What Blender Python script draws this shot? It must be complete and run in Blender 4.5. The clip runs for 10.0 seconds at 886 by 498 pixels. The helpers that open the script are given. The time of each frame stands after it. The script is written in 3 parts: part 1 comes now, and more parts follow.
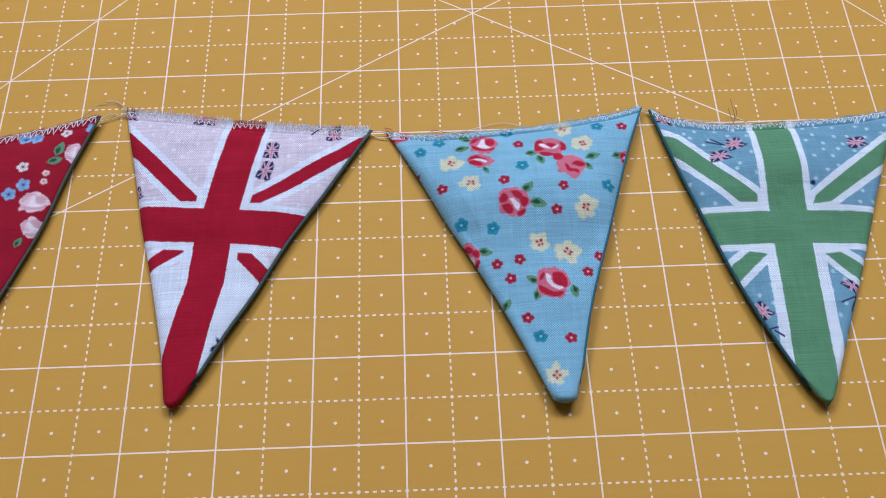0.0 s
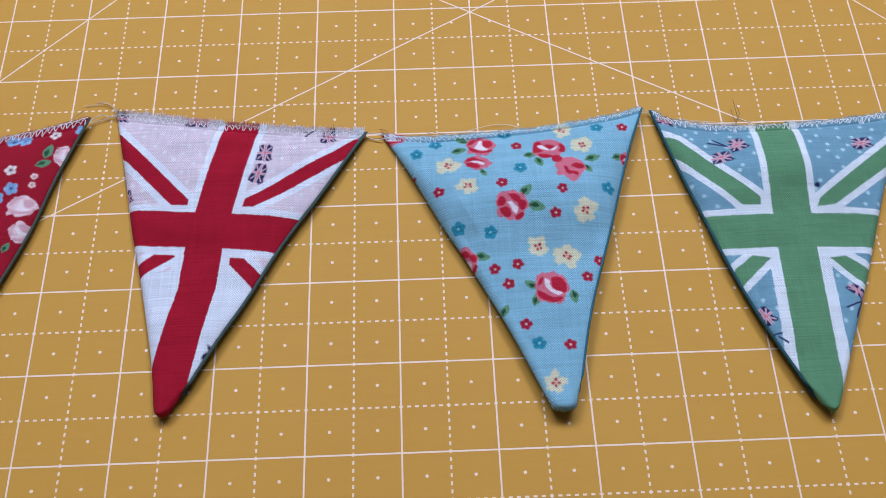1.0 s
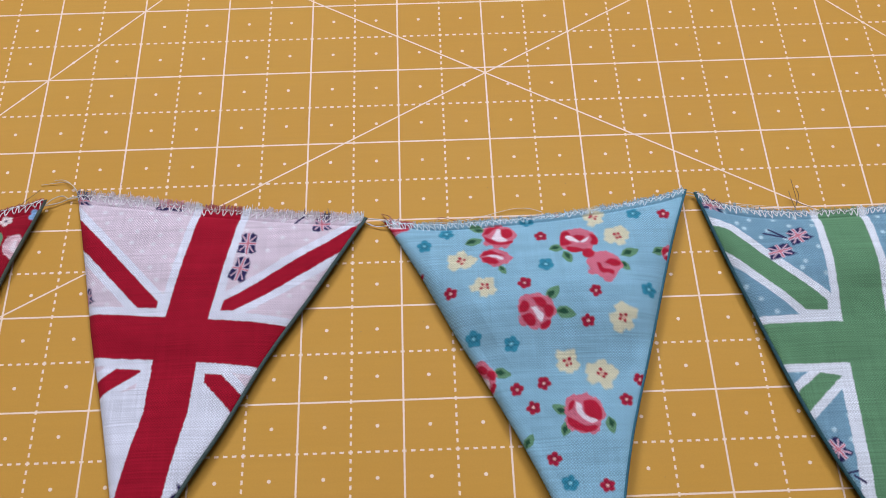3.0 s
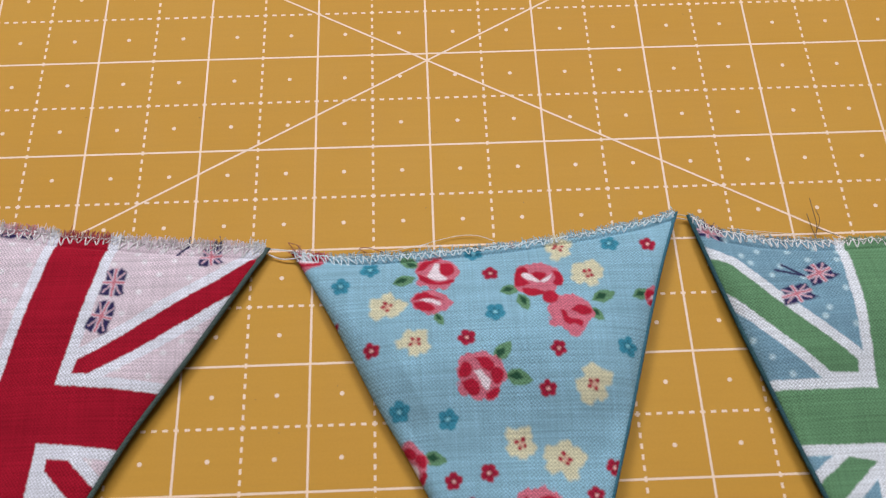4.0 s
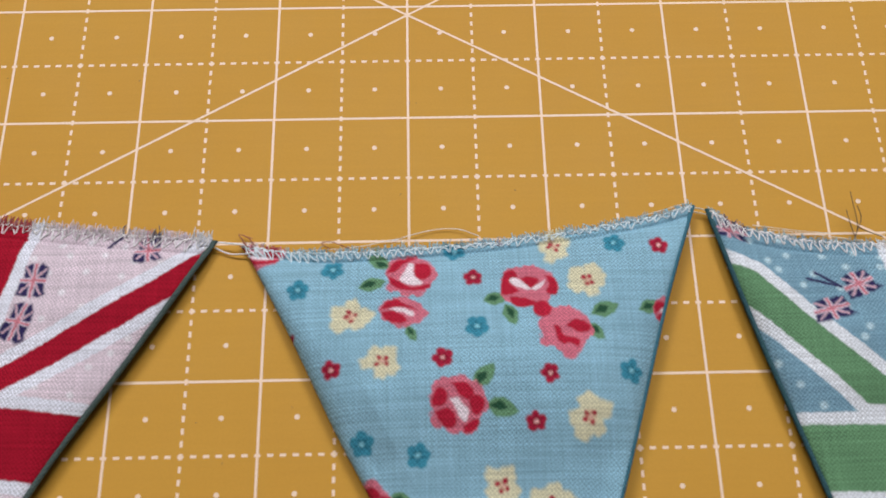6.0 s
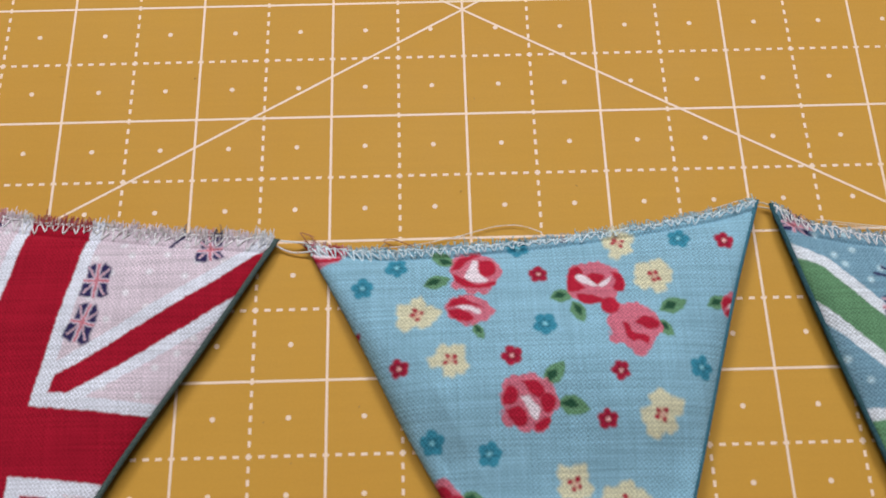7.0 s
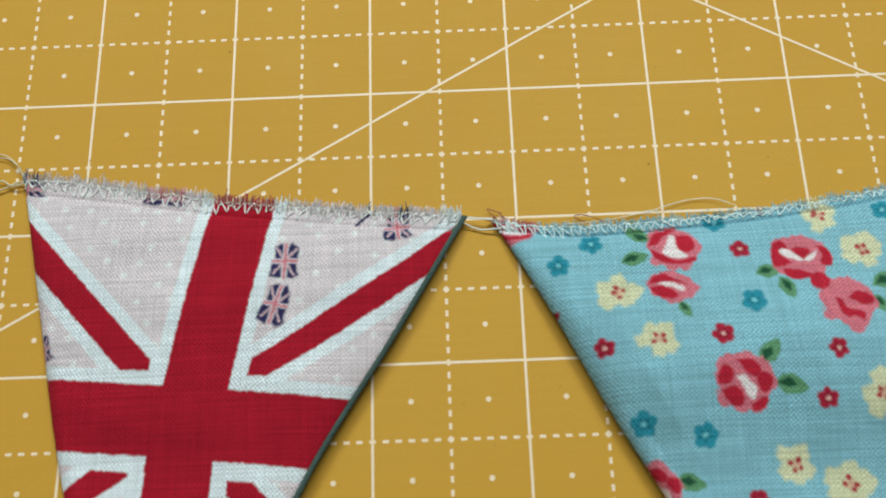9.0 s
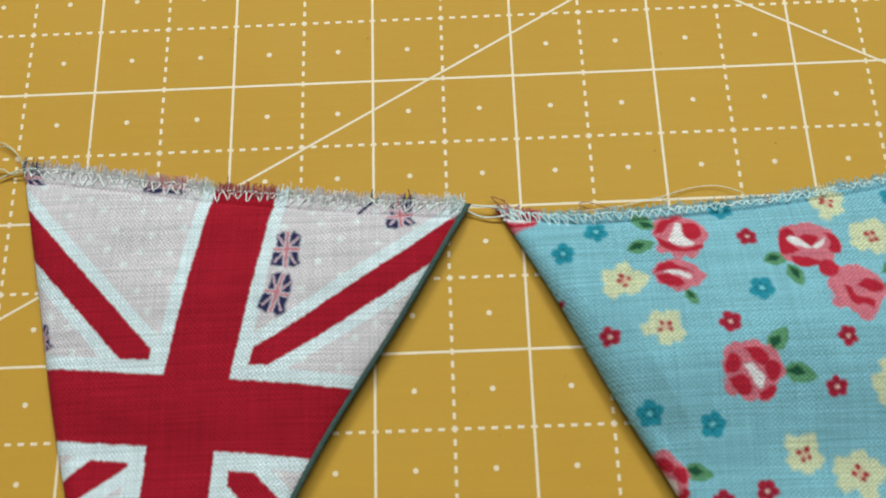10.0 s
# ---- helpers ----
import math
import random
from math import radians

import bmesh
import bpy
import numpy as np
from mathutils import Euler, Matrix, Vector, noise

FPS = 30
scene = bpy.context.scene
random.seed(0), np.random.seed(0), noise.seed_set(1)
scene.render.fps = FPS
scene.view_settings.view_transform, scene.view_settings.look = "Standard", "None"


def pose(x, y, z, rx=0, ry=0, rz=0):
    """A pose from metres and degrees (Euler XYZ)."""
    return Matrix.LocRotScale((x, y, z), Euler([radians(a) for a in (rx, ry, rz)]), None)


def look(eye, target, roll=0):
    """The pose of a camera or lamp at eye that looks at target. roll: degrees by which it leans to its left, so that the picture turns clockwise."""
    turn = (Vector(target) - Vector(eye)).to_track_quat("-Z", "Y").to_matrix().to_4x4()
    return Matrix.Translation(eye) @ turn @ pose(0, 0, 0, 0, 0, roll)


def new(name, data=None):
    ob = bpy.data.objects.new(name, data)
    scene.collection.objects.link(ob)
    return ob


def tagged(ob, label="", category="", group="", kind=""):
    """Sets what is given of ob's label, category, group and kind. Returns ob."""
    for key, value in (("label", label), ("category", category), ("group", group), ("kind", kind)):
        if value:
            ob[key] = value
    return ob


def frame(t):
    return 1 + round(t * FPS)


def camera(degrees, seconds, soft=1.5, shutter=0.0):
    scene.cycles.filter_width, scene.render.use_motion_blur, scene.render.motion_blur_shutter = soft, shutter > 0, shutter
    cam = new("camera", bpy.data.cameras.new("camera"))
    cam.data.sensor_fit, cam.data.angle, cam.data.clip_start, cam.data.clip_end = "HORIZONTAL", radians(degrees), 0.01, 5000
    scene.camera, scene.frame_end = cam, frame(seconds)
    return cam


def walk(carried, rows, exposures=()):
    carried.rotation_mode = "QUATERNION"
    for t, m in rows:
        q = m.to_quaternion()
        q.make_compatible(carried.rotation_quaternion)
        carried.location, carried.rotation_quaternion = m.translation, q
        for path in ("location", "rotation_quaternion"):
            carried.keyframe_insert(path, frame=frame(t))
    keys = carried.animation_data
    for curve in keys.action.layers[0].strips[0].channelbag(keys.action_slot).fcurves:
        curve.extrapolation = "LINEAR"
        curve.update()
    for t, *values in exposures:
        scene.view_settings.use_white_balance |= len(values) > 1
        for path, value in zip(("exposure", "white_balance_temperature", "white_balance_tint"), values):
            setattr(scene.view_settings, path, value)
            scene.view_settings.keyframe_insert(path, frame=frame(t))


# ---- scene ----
cam = camera(47.93, 10.0, soft=0.85)
# a phone's small lens, focused at the first distance: softer from close by
cam.data.dof.use_dof = True
cam.data.dof.focus_distance = 0.295
cam.data.dof.aperture_fstop = 46.0
PATH = [
    (0, (-0.01809, -0.23668, 0.25775), (-0.01336, -0.09096, -0.00444), -0.29),
    (0.5, (-0.01683, -0.23603, 0.25643), (-0.01199, -0.09073, -0.00599), -0.34),
    (1, (-0.01683, -0.23171, 0.25357), (-0.01223, -0.08698, -0.00917), -0.43),
    (1.5, (-0.01589, -0.23271, 0.25763), (-0.01122, -0.08506, -0.00348), -0.48),
    (2, (-0.01650, -0.22642, 0.25435), (-0.01263, -0.07860, -0.00667), -0.69),
    (2.5, (-0.01851, -0.21229, 0.24675), (-0.01517, -0.06507, -0.01462), -0.75),
    (3, (-0.01768, -0.18658, 0.22985), (-0.01386, -0.04202, -0.03299), -0.56),
    (3.2, (-0.01420, -0.17535, 0.21834), (-0.01057, -0.03126, -0.04477), -0.94),
    (4.3, (-0.00091, -0.13879, 0.17995), (0.00559, -0.00901, -0.09045), 0.96),
    (4.5, (-0.00042, -0.13226, 0.17722), (0.00600, -0.00947, -0.09642), 1.28),
    (5, (0.00423, -0.12570, 0.17050), (0.00935, -0.00885, -0.10576), 1.11),
    (6.3, (0.00338, -0.12058, 0.16351), (0.00708, -0.00710, -0.11417), 0.75),
    (6.5, (0.00042, -0.12059, 0.16213), (0.00510, -0.00800, -0.11590), 1.18),
    (7, (-0.00674, -0.11911, 0.16512), (-0.00399, -0.00736, -0.11327), -0.12),
    (7.5, (-0.01848, -0.11672, 0.16313), (-0.01996, -0.00782, -0.11640), -2.13),
    (8, (-0.02479, -0.11685, 0.16311), (-0.02599, -0.00822, -0.11653), -2.27),
    (8.5, (-0.03137, -0.11518, 0.16242), (-0.03400, -0.01012, -0.11857), -3.30),
    (9, (-0.03608, -0.11521, 0.16164), (-0.04014, -0.01226, -0.12012), -4.27),
    (9.5, (-0.03726, -0.11511, 0.16061), (-0.04222, -0.01390, -0.12176), -4.86),
    (10, (-0.03604, -0.11598, 0.15932), (-0.04137, -0.01383, -0.12271), -5.02),
]
EXPOSURES = [
    (0.0, 0.2, 5250, 9),
    (2.5, 0.18, 5600, 13),
    (4.5, 0.13, 6500, 9),
    (6.5, 0.13, 6400, 9),
    (7.5, 0.16, 6300, -1),
    (8.0, 0.18, 6350, -14),
    (9.0, 0.2, 6300, -16),
    (10.0, 0.22, 6200, -19),
]
walk(cam, [(t, look(eye, target, roll)) for t, eye, target, roll in PATH], EXPOSURES)

# ---- world and light ----
world = bpy.data.worlds.new("room_air")
scene.world = world
world.use_nodes = True
world.node_tree.nodes["Background"].inputs[0].default_value = (0.8, 0.85, 1.0, 1)
world.node_tree.nodes["Background"].inputs[1].default_value = 0.05


def area_lamp(name, eye, target, sx, sy, watts, colour):
    data = bpy.data.lights.new(name, "AREA")
    data.shape, data.size, data.size_y, data.energy, data.color = "RECTANGLE", sx, sy, watts, colour
    ob = new(name, data)
    ob.matrix_world = look(eye, target)
    return ob


LAMPS = ((-0.44, 0.82), (0.42, 0.80))
for (lx, ly), watts in zip(LAMPS, (24.9, 26.2)):
    area_lamp("ceiling_lamp_light", (lx, ly, 1.585), (lx * 0.8, ly * 0.8, 0.0), 0.70, 0.70, watts, (0.97, 0.96, 1.0))

# ---- materials ----


class Nodes:
    """A small helper to write node materials."""

    def __init__(self, name):
        self.mat = bpy.data.materials.new(name)
        self.mat.use_nodes = True
        self.tree = self.mat.node_tree
        self.bsdf = self.tree.nodes["Principled BSDF"]

    def add(self, kind, **values):
        n = self.tree.nodes.new(kind)
        for key, v in values.items():
            setattr(n, key, v)
        return n

    def link(self, a, b):
        self.tree.links.new(a, b)

    def value(self, op, a, b=0.0):
        n = self.add("ShaderNodeMath", operation=op)
        for i, v in enumerate((a, b)):
            if isinstance(v, (int, float)):
                n.inputs[i].default_value = v
            else:
                self.link(v, n.inputs[i])
        return n.outputs[0]

    def noise(self, vector, scale, detail=3.0, rough=0.55):
        n = self.add("ShaderNodeTexNoise")
        n.inputs["Scale"].default_value = scale
        n.inputs["Detail"].default_value = detail
        n.inputs["Roughness"].default_value = rough
        self.link(vector, n.inputs["Vector"])
        return n.outputs["Fac"]

    def stretch(self, vector, sx, sy, sz, turn=0.0):
        n = self.add("ShaderNodeMapping")
        n.inputs["Scale"].default_value = (sx, sy, sz)
        n.inputs["Rotation"].default_value = (0, 0, radians(turn))
        self.link(vector, n.inputs["Vector"])
        return n.outputs[0]

    def spread(self, fac, low, high):
        n = self.add("ShaderNodeMapRange")
        n.inputs["From Min"].default_value, n.inputs["From Max"].default_value = 0.25, 0.75
        n.inputs["To Min"].default_value, n.inputs["To Max"].default_value = low, high
        self.link(fac, n.inputs["Value"])
        return n.outputs[0]

    def times(self, colour, factor):
        n = self.add("ShaderNodeVectorMath", operation="SCALE")
        self.link(colour, n.inputs[0])
        self.link(factor, n.inputs["Scale"])
        return n.outputs[0]

    def mix(self, fac, a, b):
        n = self.add("ShaderNodeMix", data_type="RGBA")
        self.link(fac, n.inputs["Factor"])
        for socket, v in ((n.inputs[6], a), (n.inputs[7], b)):
            if isinstance(v, tuple):
                socket.default_value = (*v, 1)
            else:
                self.link(v, socket)
        return n.outputs[2]

    def bump(self, height, strength, distance):
        n = self.add("ShaderNodeBump")
        n.inputs["Strength"].default_value, n.inputs["Distance"].default_value = strength, distance
        self.link(height, n.inputs["Height"])
        self.link(n.outputs[0], self.bsdf.inputs["Normal"])

    def where(self):
        return self.add("ShaderNodeTexCoord").outputs["Object"]


def plain(name, colour, rough=0.6, grain=60.0, amount=0.12, bump=0.0, metal=0.0):
    """One colour with variation at two scales."""
    m = Nodes(name)
    p = m.where()
    f = m.value("MULTIPLY", m.spread(m.noise(p, grain), 1 - amount, 1 + amount), m.spread(m.noise(p, grain / 9), 1 - amount / 2, 1 + amount / 2))
    rgb = m.add("ShaderNodeRGB")
    rgb.outputs[0].default_value = (*colour, 1)
    m.link(m.times(rgb.outputs[0], f), m.bsdf.inputs["Base Color"])
    m.bsdf.inputs["Roughness"].default_value, m.bsdf.inputs["Metallic"].default_value = rough, metal
    if bump:
        m.bump(m.noise(p, grain * 3), 0.5, bump)
    return m.mat


def cotton(name, turn, flat=None, pitch=0.00045):
    """Plain-weave printed cotton: threads in two directions, slubs, soft sheen. The print comes from the mesh's colours."""
    m = Nodes(name)
    p = m.where()
    if flat:
        rgb = m.add("ShaderNodeRGB")
        rgb.outputs[0].default_value = (*flat, 1)
        colour = rgb.outputs[0]
    else:
        colour = m.add("ShaderNodeVertexColor", layer_name="print").outputs["Color"]
    wob = m.add("ShaderNodeVectorMath", operation="ADD")
    jitter = m.add("ShaderNodeTexNoise")
    jitter.inputs["Scale"].default_value = 900.0
    m.link(p, jitter.inputs["Vector"])
    small = m.add("ShaderNodeVectorMath", operation="SCALE")
    small.inputs["Scale"].default_value = 0.00066
    m.link(jitter.outputs["Color"], small.inputs[0])
    m.link(m.stretch(p, 1, 1, 1, turn), wob.inputs[0])
    m.link(small.outputs[0], wob.inputs[1])
    xyz = m.add("ShaderNodeSeparateXYZ")
    m.link(wob.outputs[0], xyz.inputs[0])
    k = math.tau / pitch * 1.25
    sx = m.value("SINE", m.value("MULTIPLY", xyz.outputs[0], k / 2))
    sy = m.value("SINE", m.value("MULTIPLY", xyz.outputs[1], k / 2))
    over = m.value("MULTIPLY", sx, sy)
    patch = m.spread(m.noise(p, 70.0, 3.0), 0.05, 1.45)
    weave = m.value("ADD", m.value("MULTIPLY", m.value("MULTIPLY", over, patch), 0.5), 0.5)
    warp = m.noise(m.stretch(p, 2600, 60, 1, turn), 1.0, 2.0)
    weft = m.noise(m.stretch(p, 45, 2400, 1, turn), 1.0, 2.5)
    slub = m.value("MULTIPLY", m.spread(warp, 0.88, 1.11), m.spread(weft, 0.80, 1.19))
    f = m.value("MULTIPLY", slub, m.value("ADD", m.value("MULTIPLY", weave, 0.66), 0.67))
    f = m.value("MULTIPLY", f, m.spread(m.noise(p, 160.0), 0.95, 1.05))
    m.link(m.times(colour, f), m.bsdf.inputs["Base Color"])
    m.bsdf.inputs["Roughness"].default_value = 0.85
    m.bsdf.inputs["Specular IOR Level"].default_value = 0.08
    m.bsdf.inputs["Sheen Weight"].default_value = 0.02
    m.bsdf.inputs["Sheen Roughness"].default_value = 0.5
    crumple = m.value("MULTIPLY", m.noise(m.stretch(p, 70, 130, 1, turn + 15), 1.0, 2.0), 15.0)
    threads = m.value("ADD", weave, m.value("MULTIPLY", m.value("ADD", warp, weft), 1.2))
    m.bump(m.value("ADD", threads, crumple), 0.6, 0.00007)
    return m.mat


def thread_material(name, colour, shine=0.35):
    m = Nodes(name)
    p = m.where()
    rgb = m.add("ShaderNodeRGB")
    rgb.outputs[0].default_value = (*colour, 1)
    m.link(m.times(rgb.outputs[0], m.spread(m.noise(p, 2500.0), 0.85, 1.12)), m.bsdf.inputs["Base Color"])
    m.bsdf.inputs["Roughness"].default_value = 0.45
    m.bsdf.inputs["Specular IOR Level"].default_value = shine
    return m.mat


def fibre_material(name):
    """Loose fibres that keep the print's colours."""
    m = Nodes(name)
    colour = m.add("ShaderNodeVertexColor", layer_name="print").outputs["Color"]
    m.link(m.times(colour, m.spread(m.noise(m.where(), 1800.0), 0.8, 1.1)), m.bsdf.inputs["Base Color"])
    m.bsdf.inputs["Roughness"].default_value = 0.8
    return m.mat


def mat_material():
    """Yellow cutting mat: satin vinyl with a fine leather-like grain, faint scuffs and knife marks."""
    m = Nodes("yellow_mat_vinyl")
    p = m.where()
    cloud = m.noise(p, 9.0, 4.0)
    grain = m.noise(p, 2600.0, 2.0)
    scuff = m.noise(m.stretch(p, 40, 900, 1, 27), 1.0, 2.0)
    base = m.mix(m.spread(cloud, 0.0, 1.0), (0.567, 0.290, 0.039), (0.600, 0.325, 0.048))
    f = m.value("MULTIPLY", m.spread(grain, 0.97, 1.03), m.spread(scuff, 0.985, 1.015))
    m.link(m.times(base, f), m.bsdf.inputs["Base Color"])
    m.link(m.spread(m.noise(p, 120.0), 0.52, 0.62), m.bsdf.inputs["Roughness"])
    m.bsdf.inputs["Specular IOR Level"].default_value = 0.14
    m.bump(m.value("ADD", grain, m.value("MULTIPLY", scuff, 0.5)), 0.25, 0.00004)
    return m.mat


def ink_material():
    m = Nodes("white_mat_ink")
    p = m.where()
    wear = m.noise(p, 1500.0, 3.0)
    m.link(m.mix(m.spread(wear, 0.0, 0.28), (0.88, 0.68, 0.515), (0.73, 0.47, 0.27)), m.bsdf.inputs["Base Color"])
    m.bsdf.inputs["Roughness"].default_value = 0.5
    return m.mat


MAT_VINYL, MAT_INK = mat_material(), ink_material()
WALL_PAINT = plain("wall_paint", (0.40, 0.39, 0.375), 0.8, 14.0, 0.06)
CEILING_PAINT = plain("ceiling_paint", (0.52, 0.51, 0.50), 0.85, 10.0, 0.05)
FLOOR_WOOD = plain("floor_wood", (0.26, 0.17, 0.10), 0.45, 22.0, 0.25)
TABLE_WOOD = plain("table_wood", (0.42, 0.30, 0.19), 0.4, 40.0, 0.2)
LAMP_METAL = plain("lamp_metal", (0.7, 0.7, 0.7), 0.35, 80.0, 0.05, metal=0.6)
WHITE_THREAD = thread_material("white_thread", (0.84, 0.82, 0.82))
PALE_BLUE_THREAD = thread_material("pale_blue_thread", (0.72, 0.82, 0.86), 0.6)
CREAM_THREAD = thread_material("cream_thread", (0.66, 0.58, 0.46))
RUST_THREAD = thread_material("rust_thread", (0.36, 0.13, 0.06))
BROWN_THREAD = thread_material("brown_thread", (0.20, 0.12, 0.06))
FIBRES = fibre_material("frayed_cotton_fibres")

# ---- mesh helpers ----
MM = 0.001


def part(name, mesh, material, parent, label=""):
    """Links a mesh as one part under a thing."""
    ob = new(name, mesh)
    if not mesh.materials:
        mesh.materials.append(material)
    ob.parent = parent
    if label:
        tagged(ob, label)
    return ob


def thing(name, x, y, z, label, category, group=""):
    ob = new(name)
    ob.location = (x, y, z)
    return tagged(ob, label, category, group)


def mesh_of(name, verts, faces, smooth=False, colours=None):
    me = bpy.data.meshes.new(name)
    verts = np.asarray(verts, dtype=np.float32)
    if isinstance(faces, np.ndarray):
        n, side = faces.shape
        me.vertices.add(len(verts))
        me.vertices.foreach_set("co", verts.ravel())
        me.loops.add(n * side)
        me.loops.foreach_set("vertex_index", faces.ravel().astype(np.int32))
        me.polygons.add(n)
        me.polygons.foreach_set("loop_start", np.arange(0, n * side, side, dtype=np.int32))
        me.update(calc_edges=True)
    else:
        me.from_pydata([tuple(v) for v in verts.tolist()], [], faces)
        me.update()
    me.polygons.foreach_set("use_smooth", np.full(len(me.polygons), smooth))
    if colours is not None:
        layer = me.color_attributes.new("print", "FLOAT_COLOR", "POINT")
        rgba = np.ones((len(verts), 4), dtype=np.float32)
        rgba[:, :3] = colours
        layer.data.foreach_set("color", rgba.ravel())
    return me


def grid_faces(rows, cols, closed=False):
    i, j = np.meshgrid(np.arange(rows - 1), np.arange(cols if closed else cols - 1), indexing="ij")
    k = (j + 1) % cols
    return np.stack([i * cols + j, (i + 1) * cols + j, (i + 1) * cols + k, i * cols + k], -1).reshape(-1, 4)


def tubes(paths, radius, sides=5):
    """Round threads along the given lines of points, in one mesh's arrays."""
    verts, faces, at = [], [], 0
    for path in paths:
        q = np.asarray(path, dtype=float)
        d = np.gradient(q, axis=0)
        d /= np.linalg.norm(d, axis=1)[:, None] + 1e-12
        up = np.where(np.abs(d[:, 2:3]) > 0.9, (1.0, 0.0, 0.0), (0.0, 0.0, 1.0))
        a = np.cross(d, up)
        a /= np.linalg.norm(a, axis=1)[:, None] + 1e-12
        b = np.cross(a, d)
        ang = np.arange(sides) * math.tau / sides
        ring = q[:, None] + radius * (np.cos(ang)[None, :, None] * a[:, None] + np.sin(ang)[None, :, None] * b[:, None])
        verts.append(ring.reshape(-1, 3))
        faces.append(grid_faces(len(q), sides, True) + at)
        at += len(q) * sides
    return np.concatenate(verts), np.concatenate(faces)


def curve_through(points, n):
    """n points on a smooth line through the given ones."""
    p = np.asarray(points, dtype=float)
    p = np.vstack([2 * p[0] - p[1], p, 2 * p[-1] - p[-2]])
    gaps = len(p) - 3
    u = np.linspace(0, gaps, n)
    i = np.minimum(u.astype(int), gaps - 1)
    f = (u - i)[:, None]
    a, b, c, d = p[i], p[i + 1], p[i + 2], p[i + 3]
    return 0.5 * (2 * b + (c - a) * f + (2 * a - 5 * b + 4 * c - d) * f * f + (3 * b - a - 3 * c + d) * f ** 3)


def even(points, n):
    """The same smooth line with points at even steps of its length."""
    c = curve_through(points, 400)
    s = np.concatenate([[0], np.cumsum(np.linalg.norm(np.diff(c, axis=0), axis=1))])
    t = np.linspace(0, s[-1], n)
    return np.stack([np.interp(t, s, c[:, k]) for k in range(c.shape[1])], -1)


def vnoise(x, y, scale, seed):
    """Smooth value noise in -1..1 at a grain of scale."""
    table = np.random.RandomState(seed).uniform(-1, 1, (64, 64))
    u, v = x / scale + 31.7, y / scale + 17.3
    i, j = np.floor(u).astype(int), np.floor(v).astype(int)
    f, g = u - i, v - j
    f, g = f * f * (3 - 2 * f), g * g * (3 - 2 * g)
    t = lambda a, b: table[a % 64, b % 64]
    return (t(i, j) * (1 - f) + t(i + 1, j) * f) * (1 - g) + (t(i, j + 1) * (1 - f) + t(i + 1, j + 1) * f) * g


def box_mesh(name, sx, sy, sz, bevel=0.0):
    bm = bmesh.new()
    bmesh.ops.create_cube(bm, size=1.0, matrix=Matrix.Diagonal((sx, sy, sz, 1)))
    if bevel:
        bmesh.ops.bevel(bm, geom=bm.edges[:], offset=bevel, segments=2, affect="EDGES")
    me = bpy.data.meshes.new(name)
    bm.to_mesh(me)
    bm.free()
    return me


# ---- the room round the table ----
def slab(name, size, at, material, label, category):
    ob = new(name, box_mesh(name, *size))
    ob.data.materials.append(material)
    ob.location = at
    return tagged(ob, label, category, kind="structure")


slab("floor", (4.0, 4.4, 0.1), (0, 0.1, -0.80), FLOOR_WOOD, "brown wooden floor under the table", "floor")
slab("ceiling", (4.0, 4.4, 0.1), (0, 0.1, 1.70), CEILING_PAINT, "plain pale painted ceiling above the table", "ceiling")
slab("wall_north", (4.0, 0.1, 2.4), (0, 2.25, 0.45), WALL_PAINT, "plain grey-beige painted wall", "wall")
slab("wall_south", (4.0, 0.1, 2.4), (0, -2.05, 0.45), WALL_PAINT, "plain grey-beige painted wall", "wall")
slab("wall_west", (0.1, 4.2, 2.4), (-1.95, 0.1, 0.45), WALL_PAINT, "plain grey-beige painted wall", "wall")
slab("wall_east", (0.1, 4.2, 2.4), (1.95, 0.1, 0.45), WALL_PAINT, "plain grey-beige painted wall", "wall")

for lx, ly in LAMPS:
    fixture = thing("ceiling_lamp", lx, ly, 1.65, "square white ceiling light fixed above the table", "lamp", "ceiling lamps")
    part("housing", box_mesh("housing", 0.76, 0.76, 0.05, 0.006), LAMP_METAL, fixture).location = (0, 0, -0.026)

table = thing("work_table", 0, 0.0, -0.75, "brown wooden work table under the cutting mat", "table")
ob = part("tabletop", box_mesh("tabletop", 1.3, 0.8, 0.03, 0.004), TABLE_WOOD, table)
ob.location = (0, 0, 0.7325)
leg = box_mesh("leg", 0.05, 0.05, 0.7175, 0.004)
for sx in (-0.6, 0.6):
    for sy in (-0.35, 0.35):
        part("leg", leg, TABLE_WOOD, table).location = (sx, sy, 0.35875)

# ---- the cutting mat ----
INCH = 0.0254
X0, X1, Y0, Y1 = -17, 17, -12, 11
cutting_mat = thing("cutting_mat", 0, 0, 0, "mustard-yellow cutting mat with a white printed inch grid", "cutting mat")
body = part("mat_body", box_mesh("mat_body", 36 * INCH, 25 * INCH, 0.0024, 0.0005), MAT_VINYL, cutting_mat, "mustard-yellow vinyl sheet")
body.location = (0, -0.5 * INCH, -0.0012)
INK_Z = 0.000005


def strip(name, pieces, width):
    """Flat bars of ink along x, from a to b each."""
    verts, faces = [], []
    for a, b in pieces:
        k = len(verts)
        verts += [(a, -width / 2, 0), (b, -width / 2, 0), (b, width / 2, 0), (a, width / 2, 0)]
        faces.append((k, k + 1, k + 2, k + 3))
    return mesh_of(name, verts, faces)


def dashes(a, b):
    step, length = INCH / 12, 0.00105
    return [(i * step - length / 2, i * step + length / 2) for i in range(int(a * 12), int(b * 12) + 1)]


